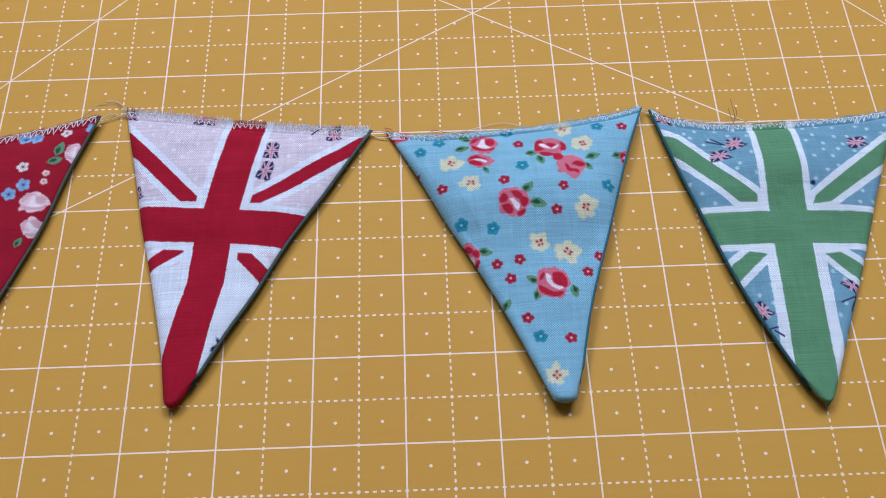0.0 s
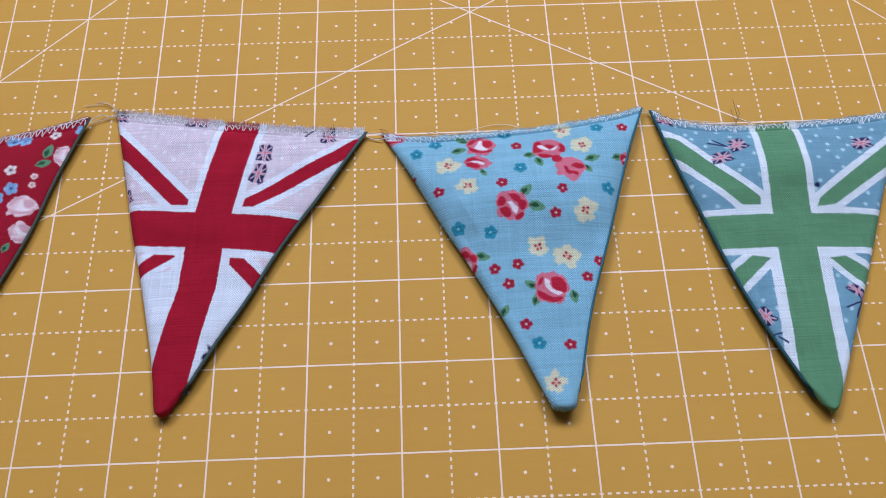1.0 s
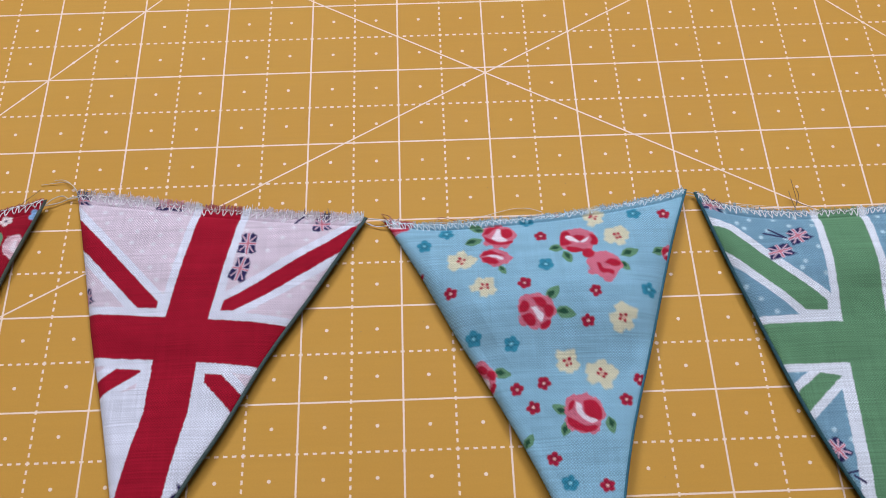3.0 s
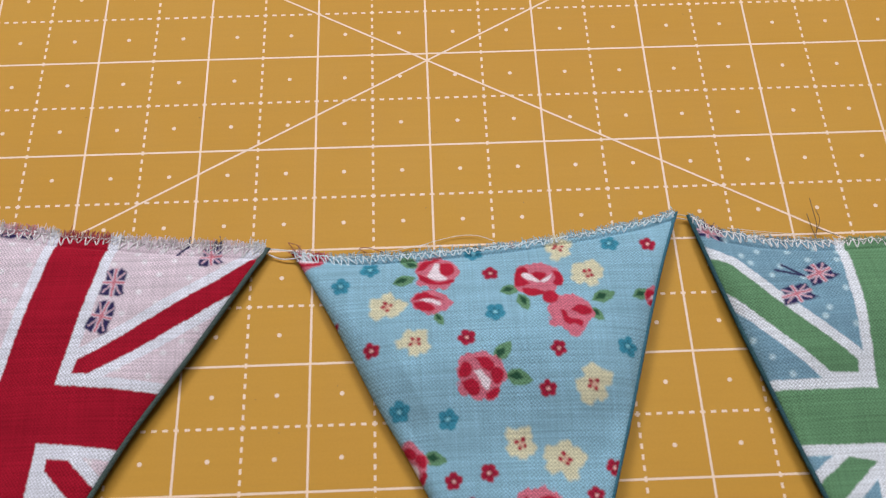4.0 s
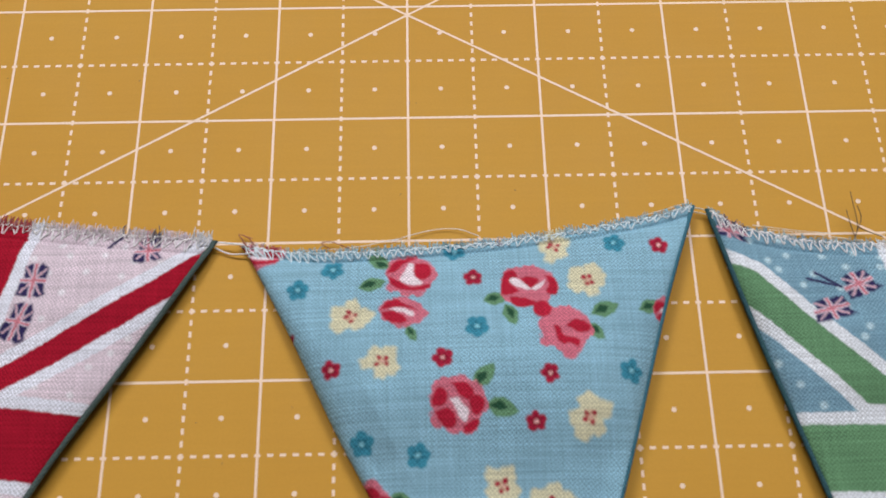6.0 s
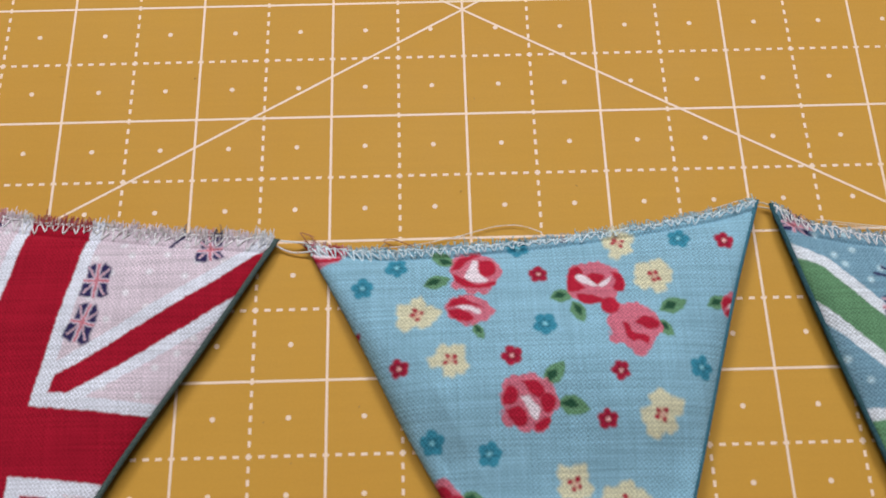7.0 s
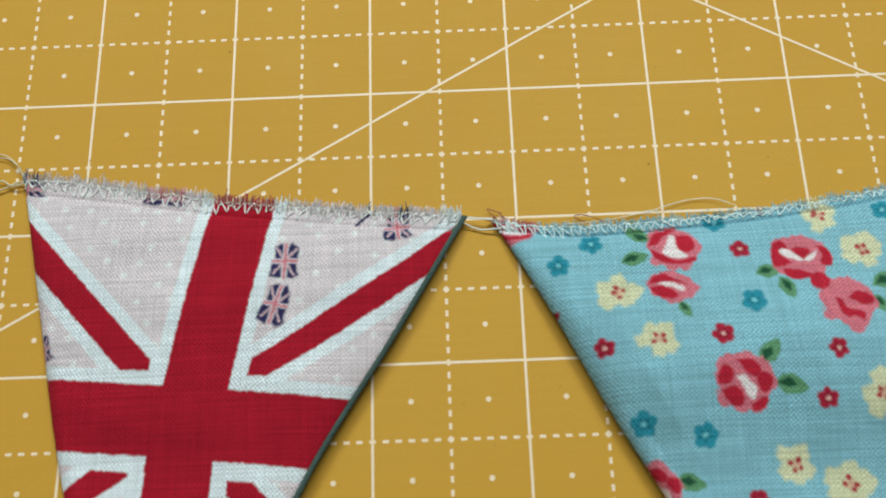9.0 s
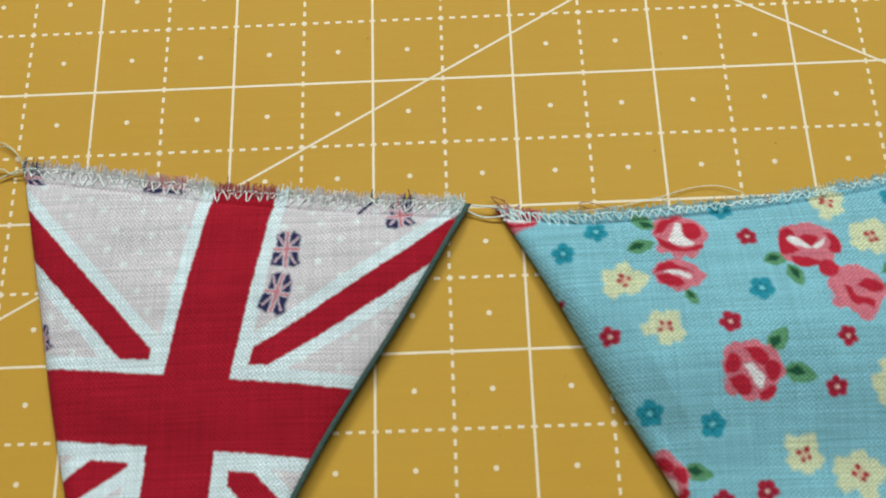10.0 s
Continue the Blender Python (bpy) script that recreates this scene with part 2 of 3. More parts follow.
SOLID = 0.00046
across = strip("grid_line", [(X0 * INCH, X1 * INCH)], SOLID)
along = strip("grid_line", [(Y0 * INCH, Y1 * INCH)], SOLID)
dash_across = strip("dashed_line", dashes(X0, X1), 0.00052)
dash_along = strip("dashed_line", dashes(Y0, Y1), 0.00052)
for j in range(Y0, Y1 + 1):
    part("grid_line", across, MAT_INK, cutting_mat).location = (0, j * INCH, INK_Z)
    if j < Y1:
        part("dashed_line", dash_across, MAT_INK, cutting_mat).location = (0, (j + 0.5) * INCH, INK_Z * 2)
for i in range(X0, X1 + 1):
    ob = part("grid_line", along, MAT_INK, cutting_mat)
    ob.location, ob.rotation_euler = (i * INCH, 0, INK_Z * 3), (0, 0, radians(90))
    if i < X1:
        ob = part("dashed_line", dash_along, MAT_INK, cutting_mat)
        ob.location, ob.rotation_euler = ((i + 0.5) * INCH, 0, INK_Z * 4), (0, 0, radians(90))
APEX = -0.0020
half = strip("angle_line", [(-0.40, 0.40)], 0.00044)
for k, (x, y, turn) in enumerate(((0, APEX, 30), (0, APEX, -30))):
    ob = part("angle_line", half, MAT_INK, cutting_mat)
    ob.location, ob.rotation_euler = (x, y, INK_Z * (5 + k)), (0, 0, radians(turn))
steep = strip("angle_line", [(-0.16, 0.16)], 0.00044)
for k, (x, turn) in enumerate(((-5, 45), (5, -45))):
    ob = part("angle_line", steep, MAT_INK, cutting_mat)
    ob.location, ob.rotation_euler = (x * INCH, 0, INK_Z * (7 + k)), (0, 0, radians(turn))
verts, faces = [], []
for i in range(X0 * 2, X1 * 2):
    for j in range(Y0 * 2, Y1 * 2):
        cx, cy, k = (i + 0.5) * INCH / 2, (j + 0.5) * INCH / 2, len(verts)
        verts += [(cx + 0.00047 * math.cos(a), cy + 0.00047 * math.sin(a), INK_Z * 9) for a in np.arange(12) * math.tau / 12]
        faces.append(tuple(range(k, k + 12)))
tagged(part("quarter_dots", mesh_of("quarter_dots", verts, faces), MAT_INK, cutting_mat, "small white printed dots"), kind="stuff")

# ---- printed cotton ----
RED, CLARET = (0.33, 0.007, 0.023), (0.29, 0.008, 0.022)
WHITE, PINK, GREEN, BLUE, DUSK = (0.705, 0.715, 0.785), (0.655, 0.548, 0.605), (0.125, 0.262, 0.135), (0.250, 0.445, 0.552), (0.182, 0.325, 0.415)
ROSE, PALE_ROSE, CREAM, TEAL, NAVY = (0.56, 0.15, 0.205), (0.74, 0.53, 0.56), (0.63, 0.60, 0.41), (0.045, 0.24, 0.34), (0.028, 0.022, 0.085)
LEAF, DARK_LEAF, SKY = (0.125, 0.26, 0.14), (0.022, 0.075, 0.04), (0.25, 0.40, 0.62)


# dark petals and light curls of the printed roses, for a radius of one
ROSE_PETALS = {
    "open": ([[(0.2, 0.6), (0.65, 0.5), (0.82, 0.1), (0.6, -0.22), (0.2, -0.1)],
              [(-0.82, -0.02), (-0.4, -0.28), (0.1, -0.52), (0.8, -0.4), (0.6, -0.68), (-0.3, -0.66), (-0.75, -0.4)],
              [(-0.9, 0.15), (-0.62, 0.7), (-0.1, 0.88), (0.25, 0.82), (-0.25, 0.6), (-0.55, 0.2)]],
             [[(-0.05, 0.58), (0.12, 0.5), (0.12, 0.0), (0.5, -0.38), (0.1, -0.44), (-0.36, -0.2), (-0.2, 0.2)]]),
    "bud": ([[(-0.9, 0.0), (-0.7, 0.6), (-0.3, 0.75), (0.1, 0.55), (0.6, 0.3), (0.1, 0.36), (-0.4, 0.22)],
             [(-0.85, -0.2), (-0.4, -0.02), (0.05, -0.15), (0.3, -0.5), (0.05, -0.76), (-0.5, -0.7)]],
            [[(-0.55, 0.1), (-0.2, 0.26), (0.2, 0.2), (0.52, 0.0), (0.4, -0.16), (0.05, 0.03), (-0.3, 0.02)]]),
    "winged": ([[(-0.95, 0.1), (-0.8, 0.6), (-0.5, 0.72), (-0.4, 0.35), (-0.66, 0.08), (-0.35, -0.3), (-0.9, -0.42)],
                [(-0.3, 0.35), (0.0, 0.46), (0.38, 0.3), (0.3, 0.05), (0.1, -0.15), (-0.1, 0.0)],
                [(0.6, 0.5), (0.95, 0.3), (0.95, -0.4), (0.6, -0.32), (0.7, 0.0)],
                [(-0.65, -0.5), (0.0, -0.64), (0.2, -0.9), (-0.3, -1.0), (-0.6, -0.84)]],
               [[(-0.66, 0.3), (-0.45, 0.4), (-0.1, 0.05), (0.05, -0.15), (-0.15, -0.18), (-0.5, 0.05)],
                [(0.56, 0.25), (0.5, 0.0), (0.25, -0.2), (0.1, -0.12), (0.3, 0.1)]]),
    "pink": ([[(0.05, 0.15), (0.35, 0.4), (0.85, 0.3), (0.9, 0.0), (0.5, -0.1), (0.3, 0.0)],
              [(-0.4, 0.1), (-0.2, 0.1), (0.0, -0.25), (0.3, -0.3), (0.55, -0.45), (0.4, -0.75), (0.1, -0.7), (-0.25, -0.5)]], []),
    "full": ([[(-0.85, 0.3), (-0.6, 0.6), (-0.35, 0.35), (-0.45, 0.0), (-0.85, -0.05)],
              [(-0.2, 0.75), (0.3, 0.7), (0.55, 0.35), (0.35, 0.15), (0.0, 0.36)],
              [(-0.8, -0.25), (-0.35, -0.1), (-0.1, -0.3), (-0.1, -0.7), (-0.45, -0.75)],
              [(0.36, 0.12), (0.62, 0.3), (0.92, 0.1), (0.85, -0.25), (0.5, -0.34)],
              [(0.15, -0.7), (0.6, -0.5), (0.7, -0.7), (0.3, -0.9)]],
             [[(-0.22, 0.2), (0.0, 0.28), (0.2, 0.0), (0.34, -0.2), (0.26, -0.58), (0.08, -0.46), (-0.06, -0.12)]]),
    "curled": ([[(0.0, 0.6), (0.5, 0.65), (0.85, 0.2), (0.75, -0.35), (0.3, -0.2), (0.02, 0.1)],
                [(-0.85, -0.1), (-0.5, -0.3), (0.0, -0.55), (0.6, -0.6), (0.2, -0.85), (-0.4, -0.75), (-0.8, -0.45)],
                [(-0.8, 0.1), (-0.7, 0.5), (-0.45, 0.6), (-0.55, 0.2)]],
               [[(-0.35, 0.56), (-0.1, 0.46), (-0.05, 0.1), (0.15, -0.15), (0.6, -0.36), (0.3, -0.44), (-0.1, -0.26), (-0.4, 0.1)]]),
}


class Print:
    """Colours of a cloth's points, printed shape by shape. Millimetres."""

    def __init__(self, x, y, base, seed):
        self.x = x + 0.11 * vnoise(x, y, 0.45, seed) + 0.05 * vnoise(x, y, 1.6, seed + 1)
        self.y = y + 0.11 * vnoise(x, y, 0.45, seed + 2) + 0.05 * vnoise(x, y, 1.6, seed + 3)
        self.rgb = np.empty((len(x), 3))
        self.rgb[:] = base

    def lay(self, pick, dist, colour, soft=0.3):
        c = np.clip(0.5 - dist / soft, 0, 1)[:, None]
        self.rgb[pick] = self.rgb[pick] * (1 - c) + np.asarray(colour) * c

    def near(self, x, y, r):
        return np.nonzero((np.abs(self.x - x) < r) & (np.abs(self.y - y) < r))[0]

    def far(self, pts, grow):
        """Signed distance to a closed outline, and the points near it."""
        p = np.asarray(pts, dtype=float)
        lo, hi = p.min(0) - grow - 1, p.max(0) + grow + 1
        pick = np.nonzero((self.x > lo[0]) & (self.x < hi[0]) & (self.y > lo[1]) & (self.y < hi[1]))[0]
        x, y = self.x[pick], self.y[pick]
        best, inside = np.full(len(pick), 1e9), np.zeros(len(pick), bool)
        for a, b in zip(p, np.roll(p, -1, 0)):
            ex, ey = b - a
            t = np.clip(((x - a[0]) * ex + (y - a[1]) * ey) / (ex * ex + ey * ey), 0, 1)
            best = np.minimum(best, np.hypot(x - a[0] - t * ex, y - a[1] - t * ey))
            cross = ((a[1] > y) != (b[1] > y)) & (x < a[0] + (y - a[1]) * ex / (ey if ey else 1e-9))
            inside ^= cross
        return pick, np.where(inside, -best, best)

    def shape(self, pts, colour, grow=0.0, soft=0.3):
        pick, d = self.far(pts, grow)
        self.lay(pick, d - grow, colour, soft)

    def spot(self, x, y, r, colour, soft=0.42):
        pick = self.near(x, y, r + 1)
        self.lay(pick, np.hypot(self.x[pick] - x, self.y[pick] - y) - r, colour, soft)

    def blob(self, x, y, rx, ry, turn, colour, petals=0, depth=0.0, phase=0.0, soft=0.42):
        """A turned oval, with petals if wanted."""
        pick = self.near(x, y, max(rx, ry) * 1.35 + 0.6)
        a, c, s = self.x[pick] - x, math.cos(radians(turn)), math.sin(radians(turn))
        b = self.y[pick] - y
        u, v = (a * c + b * s) / rx, (b * c - a * s) / ry
        r = np.hypot(u, v)
        edge = 1 + depth * np.cos(petals * np.arctan2(v, u) + phase)
        self.lay(pick, (r - edge) * min(rx, ry), colour, soft)

    def stroke(self, x0, y0, x1, y1, width, colour):
        ex, ey = x1 - x0, y1 - y0
        n = math.hypot(ex, ey)
        nx, ny = -ey / n * width / 2, ex / n * width / 2
        self.shape([(x0 + nx, y0 + ny), (x1 + nx, y1 + ny), (x1 - nx, y1 - ny), (x0 - nx, y0 - ny)], colour)

    # motifs
    def leaf(self, x, y, length, turn):
        c, s, w = math.cos(radians(turn)), math.sin(radians(turn)), length * 0.27
        at = lambda u, v: (x + u * c - v * s, y + u * s + v * c)
        h = length / 2
        self.shape([at(-h, 0), at(-h * 0.5, w * 0.9), at(0, w * 1.1), at(h * 0.6, w * 0.6), at(h, 0), at(h * 0.5, -w * 0.8), at(-h * 0.3, -w)], LEAF)
        self.shape([at(-h * 0.8, 0), at(-h * 0.2, w * 0.75), at(h * 0.35, w * 0.15), at(-h * 0.1, -w * 0.35)], DARK_LEAF, soft=0.35)

    def small_flower(self, x, y, colour, heart, size=1.75, turn=18.0):
        rnd = random.Random(int(x * 13 + y * 7))
        for k in range(5):
            a = radians(turn + 72 * k + rnd.uniform(-8, 8))
            far = size * rnd.uniform(0.55, 0.62)
            self.spot(x + far * math.cos(a), y + far * math.sin(a), size * rnd.uniform(0.38, 0.46), colour)
        self.spot(x, y, size * 0.55, colour)
        self.blob(x, y, size * 0.42, size * 0.42, turn, tuple(c * 0.66 for c in colour), 5, 0.3, 2 + turn, 0.7)
        self.spot(x, y, size * 0.2, heart)

    def cream_flower(self, x, y, size=4.0, turn=0.0):
        rnd = random.Random(int(x * 10 + y))
        for k in range(5):
            a = radians(turn + 72 * k + rnd.uniform(-14, 14))
            far = size * rnd.uniform(0.46, 0.66)
            self.blob(x + far * math.cos(a), y + far * math.sin(a), size * rnd.uniform(0.36, 0.60), size * rnd.uniform(0.36, 0.52), turn + 72 * k, CREAM, 5, 0.09, k, soft=0.6)
        self.blob(x, y, size * 0.5, size * 0.5, turn, CREAM, soft=0.5)
        self.blob(x, y, size * 0.24, size * 0.24, turn, (0.60, 0.42, 0.28), soft=0.8)
        for k in range(4):
            a = radians(turn + 90 * k + rnd.uniform(-20, 20))
            far = rnd.uniform(0.75, 1.0)
            self.blob(x + far * math.cos(a), y + far * math.sin(a), rnd.uniform(0.36, 0.52), rnd.uniform(0.32, 0.44), turn + 90 * k, (0.36, 0.015, 0.04))
        self.spot(x + 0.1, y, 0.28, (0.62, 0.36, 0.30))

    def rose(self, x, y, rx, ry, turn, petal=ROSE, deep=(0.40, 0.014, 0.036), light=(0.74, 0.64, 0.68), kind="open"):
        """A printed rose: a lobed pale ground, dark petals and light curls."""
        pick = self.near(x, y, max(rx, ry) * 1.3)
        c, s = math.cos(radians(turn)), math.sin(radians(turn))
        a, b = self.x[pick] - x, self.y[pick] - y
        u, v = (a * c + b * s) / rx, (b * c - a * s) / ry
        u = u + 0.11 * vnoise(a, b, 1.3, 77) + 0.05 * vnoise(a, b, 0.5, 79)
        v = v + 0.11 * vnoise(a, b, 1.3, 78) + 0.05 * vnoise(a, b, 0.5, 80)
        r, w = np.hypot(u, v), np.arctan2(v, u)
        turn_in = radians(turn) * 3
        edge = 0.95 + 0.05 * np.cos(5 * w + turn_in) + 0.03 * np.cos(8 * w + 2 * turn_in + 1)
        self.lay(pick, (r - edge) * min(rx, ry), petal, 0.35)
        rnd = random.Random(int(x * 17 + y * 3))
        at = lambda p, q: (x + p * rx * c - q * ry * s, y + p * rx * s + q * ry * c)
        for colour, petals in zip((deep, light), ROSE_PETALS[kind]):
            for outline in petals:
                pts = curve_through([at(p + rnd.uniform(-0.03, 0.03), q + rnd.uniform(-0.03, 0.03)) for p, q in outline + outline[:1]], len(outline) * 3 + 1)
                self.shape(pts[:-1], colour, soft=0.38)

    def jack_wing(self, x, y, rx, ry, turn):
        """A butterfly's wing with a blue, white and pink cross print."""
        c, s = math.cos(radians(turn)), math.sin(radians(turn))
        at = lambda u, v: (x + u * rx * c - v * ry * s, y + u * rx * s + v * ry * c)
        rnd = random.Random(int(x * 11 + y * 5))
        rim = ((-0.8, 0.82), (-0.25, 0.98), (0.05, 0.8), (0.45, 1.02), (0.92, 0.82), (1.02, 0.15), (0.88, -0.4), (1.22, -0.78), (0.6, -0.96), (0.1, -0.8), (-0.35, -1.02), (-1.0, -0.95), (-0.98, -0.3), (-0.78, 0.15))
        self.shape([at(u + rnd.uniform(-0.1, 0.1), v + rnd.uniform(-0.08, 0.08)) for u, v in rim], NAVY, soft=0.45)
        arms = ((0.98, 0.04), (-0.03, 0.98), (0.8, 0.72), (0.78, -0.76))
        for wide, thin, colour in ((0.88, 0.36, (0.64, 0.58, 0.66)), (0.46, 0.14, (0.56, 0.18, 0.22))):
            wide, thin = wide * min(rx, ry) / 2.1, thin * min(rx, ry) / 2.1
            for k, (u, v) in enumerate(arms):
                self.stroke(*at(-u, -v), *at(u, v), wide if k < 2 else thin, colour)

    def dots(self, colour, step, r, seed):
        rnd = random.Random(seed)
        x0, x1, y0, y1 = self.x.min(), self.x.max(), self.y.min(), self.y.max()
        n = 0
        y = y0
        while y < y1:
            x = x0 + (step / 2 if n % 2 else 0)
            while x < x1:
                self.spot(x + rnd.uniform(-0.25, 0.25) * step, y + rnd.uniform(-0.2, 0.2) * step, r, colour, 0.5)
                x += step
            y += step * 0.62
            n += 1


def jack(pr, ink, border, centre, e1, e2, wide, high, diagonals, edge):
    """A crossed-band print: diagonals with pale borders, then the upright cross."""
    for pts in diagonals:
        pr.shape(pts, border, edge)
    def cross(grow, colour):
        at = lambda a, b: (centre[0] + a * e1[0] + b * e2[0], centre[1] + a * e1[1] + b * e2[1])
        w, h = wide + grow, high + grow
        pr.shape([at(-w, -70), at(w, -70), at(w, 60), at(-w, 60)], colour)
        pr.shape([at(-70, -h), at(70, -h), at(70, h), at(-70, h)], colour)
    cross(edge, border)
    for pts in diagonals:
        pr.shape(pts, ink)
    cross(0.0, ink)


def print_white(x, y):
    pr = Print(x, y, PINK, 11)
    pr.dots((0.74, 0.70, 0.735), 5.6, 0.6, 3)
    jack(pr, RED, WHITE, (-79.9, -85.5), (1, -0.1), (0.185, 1), 5.35, 5.6, (
        [(-116, -42.5), (-86.5, -75.0), (-86.7, -76.9), (-91.6, -76.5), (-116, -49.8)],
        [(-29, -47.6), (-50, -62.2), (-70.0, -75.4), (-70.7, -78.3), (-67.4, -78.5), (-48, -66.4), (-29, -52.7)],
        [(-103, -98.5), (-99.4, -95.4), (-95.2, -92.2), (-89.2, -92.9), (-89.2, -93.7), (-99.5, -100.2)],
        [(-73.3, -94.7), (-69.3, -95.0), (-60, -104.5), (-63.5, -107.8), (-73.3, -97)]), 2.1)
    # below the crossing the cloth is plain white, and the upright band bends a little
    pr.shape([(-88.8, -92.9), (-73.9, -94.0), (-73.9, -98.6), (-62, -109.5), (-70, -141), (-106, -141), (-106, -102.0), (-88.8, -97.6)], WHITE)
    pr.shape([(-86.3, -90.4), (-75.5, -91.5), (-76.5, -104), (-79.4, -117), (-82.0, -131), (-82.4, -146), (-96, -146), (-93.1, -131), (-90.2, -117), (-87.1, -104)], RED)
    pr.jack_wing(-65.2, -58.4, 2.2, 3.3, -4)
    pr.jack_wing(-66.5, -66.2, 2.1, 3.6, -18)
    pr.jack_wing(-46.2, -52.6, 2.3, 2.4, 5)
    pr.jack_wing(-87.0, -45.2, 3.8, 1.5, -8)
    pr.jack_wing(-111.5, -42.4, 3.0, 1.6, -10)
    pr.jack_wing(-105.2, -72.4, 1.5, 2.4, 15)
    pr.stroke(-53.5, -52.0, -50.3, -49.4, 0.55, NAVY)
    pr.stroke(-52.6, -49.2, -50.6, -49.6, 0.5, NAVY)
    pr.blob(-77.0, -122.6, 0.5, 1.4, 20, NAVY)
    pr.blob(-78.2, -124.4, 0.6, 1.2, -35, NAVY)
    return pr.rgb


def print_blue(x, y):
    pr = Print(x, y, BLUE, 21)
    for fx, fy, size, turn in ((-9.8, -66.5, 4.2, 10), (-4.4, -75, 3.6, 40), (31, -60.4, 4.0, 70), (29.2, -84.7, 4.5, 30), (14.8, -95.2, 3.9, 55), (22.8, -98, 4.5, 5), (25.8, -53.2, 3.8, 25), (16, -136.1, 3.6, 80)):
        pr.cream_flower(fx, fy, size * 0.85, turn)
    for fx, fy in ((11.2, -59.5), (5.6, -74.8), (-13, -75.9), (23.1, -77.7), (20.4, -85.4), (44.2, -53.7), (1.9, -101.7), (8.5, -100.5), (5.5, -106.3), (9.4, -118.7), (21.1, -125.2), (28, -104.7), (32, -99.6), (16, -51), (-21.2, -70.0), (27.5, -128.1), (26, -134.1)):
        pr.small_flower(fx, fy, (0.34, 0.015, 0.042), (0.72, 0.40, 0.38), 1.75, fx * 7 % 60)
    for fx, fy in ((-13.3, -57.2), (-19.2, -61.2), (11.4, -69.2), (-7.8, -88.1), (1.3, -90.4), (8.1, -53.7), (36.4, -52.9), (36.9, -76.8), (12.6, -124.4)):
        pr.small_flower(fx, fy, TEAL, (0.22, 0.52, 0.62), 2.05, fx * 5 % 60)
    for lx, ly, n, turn in ((-5.2, -55.6, 5.2, 150), (-6.4, -60.4, 5.0, 15), (0.4, -70.1, 3.4, -60), (14.9, -63.9, 4.6, 12), (17.2, -67.1, 4.6, -70), (33.3, -66.2, 5.4, 22), (31.3, -70.3, 4.2, -45), (12.3, -78.1, 5.4, 50), (15, -83.3, 5.6, -12), (-1.4, -97.3, 5.0, -15), (41.4, -65.3, 4.6, 20), (11.8, -107.1, 4.6, 150), (12.8, -111.7, 4.4, 70), (23.4, -111.1, 4.6, -80), (4, -114.1, 4.0, 60)):
        pr.leaf(lx, ly, n, turn)
    pr.rose(0.2, -58.7, 4.5, 4.5, 0)
    pr.rose(-1.2, -66, 4.2, 3.0, -10, kind="bud")
    pr.rose(20.7, -61.4, 5.0, 4.3, 0, kind="winged")
    pr.rose(26.1, -69.9, 4.6, 4.6, -5, kind="pink")
    pr.spot(26.6, -74.0, 1.4, ROSE)
    pr.spot(22.6, -66.1, 1.6, (0.42, 0.016, 0.04))
    pr.rose(7.8, -82.7, 4.8, 4.9, 0, kind="full")
    pr.rose(-6.0, -98.0, 3.3, 4.5, 20, kind="full")
    pr.rose(17.4, -108.3, 4.9, 5.3, 0, kind="curled")
    pr.rose(0.2, -114.4, 1.8, 3.2, 40, kind="pink")
    pr.rose(-26.6, -53.4, 4.4, 3.2, 0)
    pr.rose(28.4, -131.1, 2.0, 3.4, 20)
    pr.rose(44.4, -65.8, 2.6, 2.6, 20, kind="bud")
    return pr.rgb


def print_green(x, y):
    pr = Print(x, y, DUSK, 31)
    pr.dots((0.44, 0.60, 0.66), 5.4, 0.62, 8)
    # the upright band's border is broader below the crossing
    pr.shape([(80.2, -98), (97.5, -98), (95.6, -150), (78.0, -150)], (0.70, 0.73, 0.77))
    jack(pr, GREEN, (0.70, 0.73, 0.77), (89.1, -92.3), (1, -0.03), (0.045, 1), 5.5, 5.4, (
        [(48, -50.0), (55.7, -56.5), (60.6, -59.2), (72.1, -72), (81, -81.2), (80.7, -83.6), (75.5, -83.3), (58.7, -65.2), (48, -56.4)],
        [(97.1, -84.9), (102.3, -84.6), (127.9, -66.7), (138, -52.0), (98.4, -82.2)],
        [(66, -107.2), (70.3, -103.6), (75.7, -99.6), (80.7, -100.7), (72, -108.6), (67.5, -112.5)],
        [(97.4, -101.4), (102.1, -101.0), (107, -104.4), (113, -108), (109, -112.2), (104.4, -108.6)]), 2.0)
    pr.jack_wing(77.7, -62.1, 2.8, 2.4, 20)
    pr.jack_wing(72.2, -66.6, 3.2, 2.1, 12)
    pr.jack_wing(115.6, -62.8, 3.2, 2.2, 10)
    pr.jack_wing(75.8, -118.8, 2.0, 2.8, 30)
    pr.jack_wing(103.0, -112.0, 3.3, 1.6, -40)
    pr.jack_wing(57.6, -50.6, 3.2, 1.7, -20)
    for a in ((69.1, -60.8, 74.8, -62.6), (70.6, -59.6, 74.8, -62.6), (98.6, -117.0, 103.6, -115.0), (101.0, -119.8, 103.6, -115.0), (76.8, -124.4, 79.2, -124.0), (78.0, -125.0, 80.4, -127.0)):
        pr.stroke(*a, 0.5, NAVY)
    pr.spot(98.2, -78.2, 0.75, NAVY)
    return pr.rgb


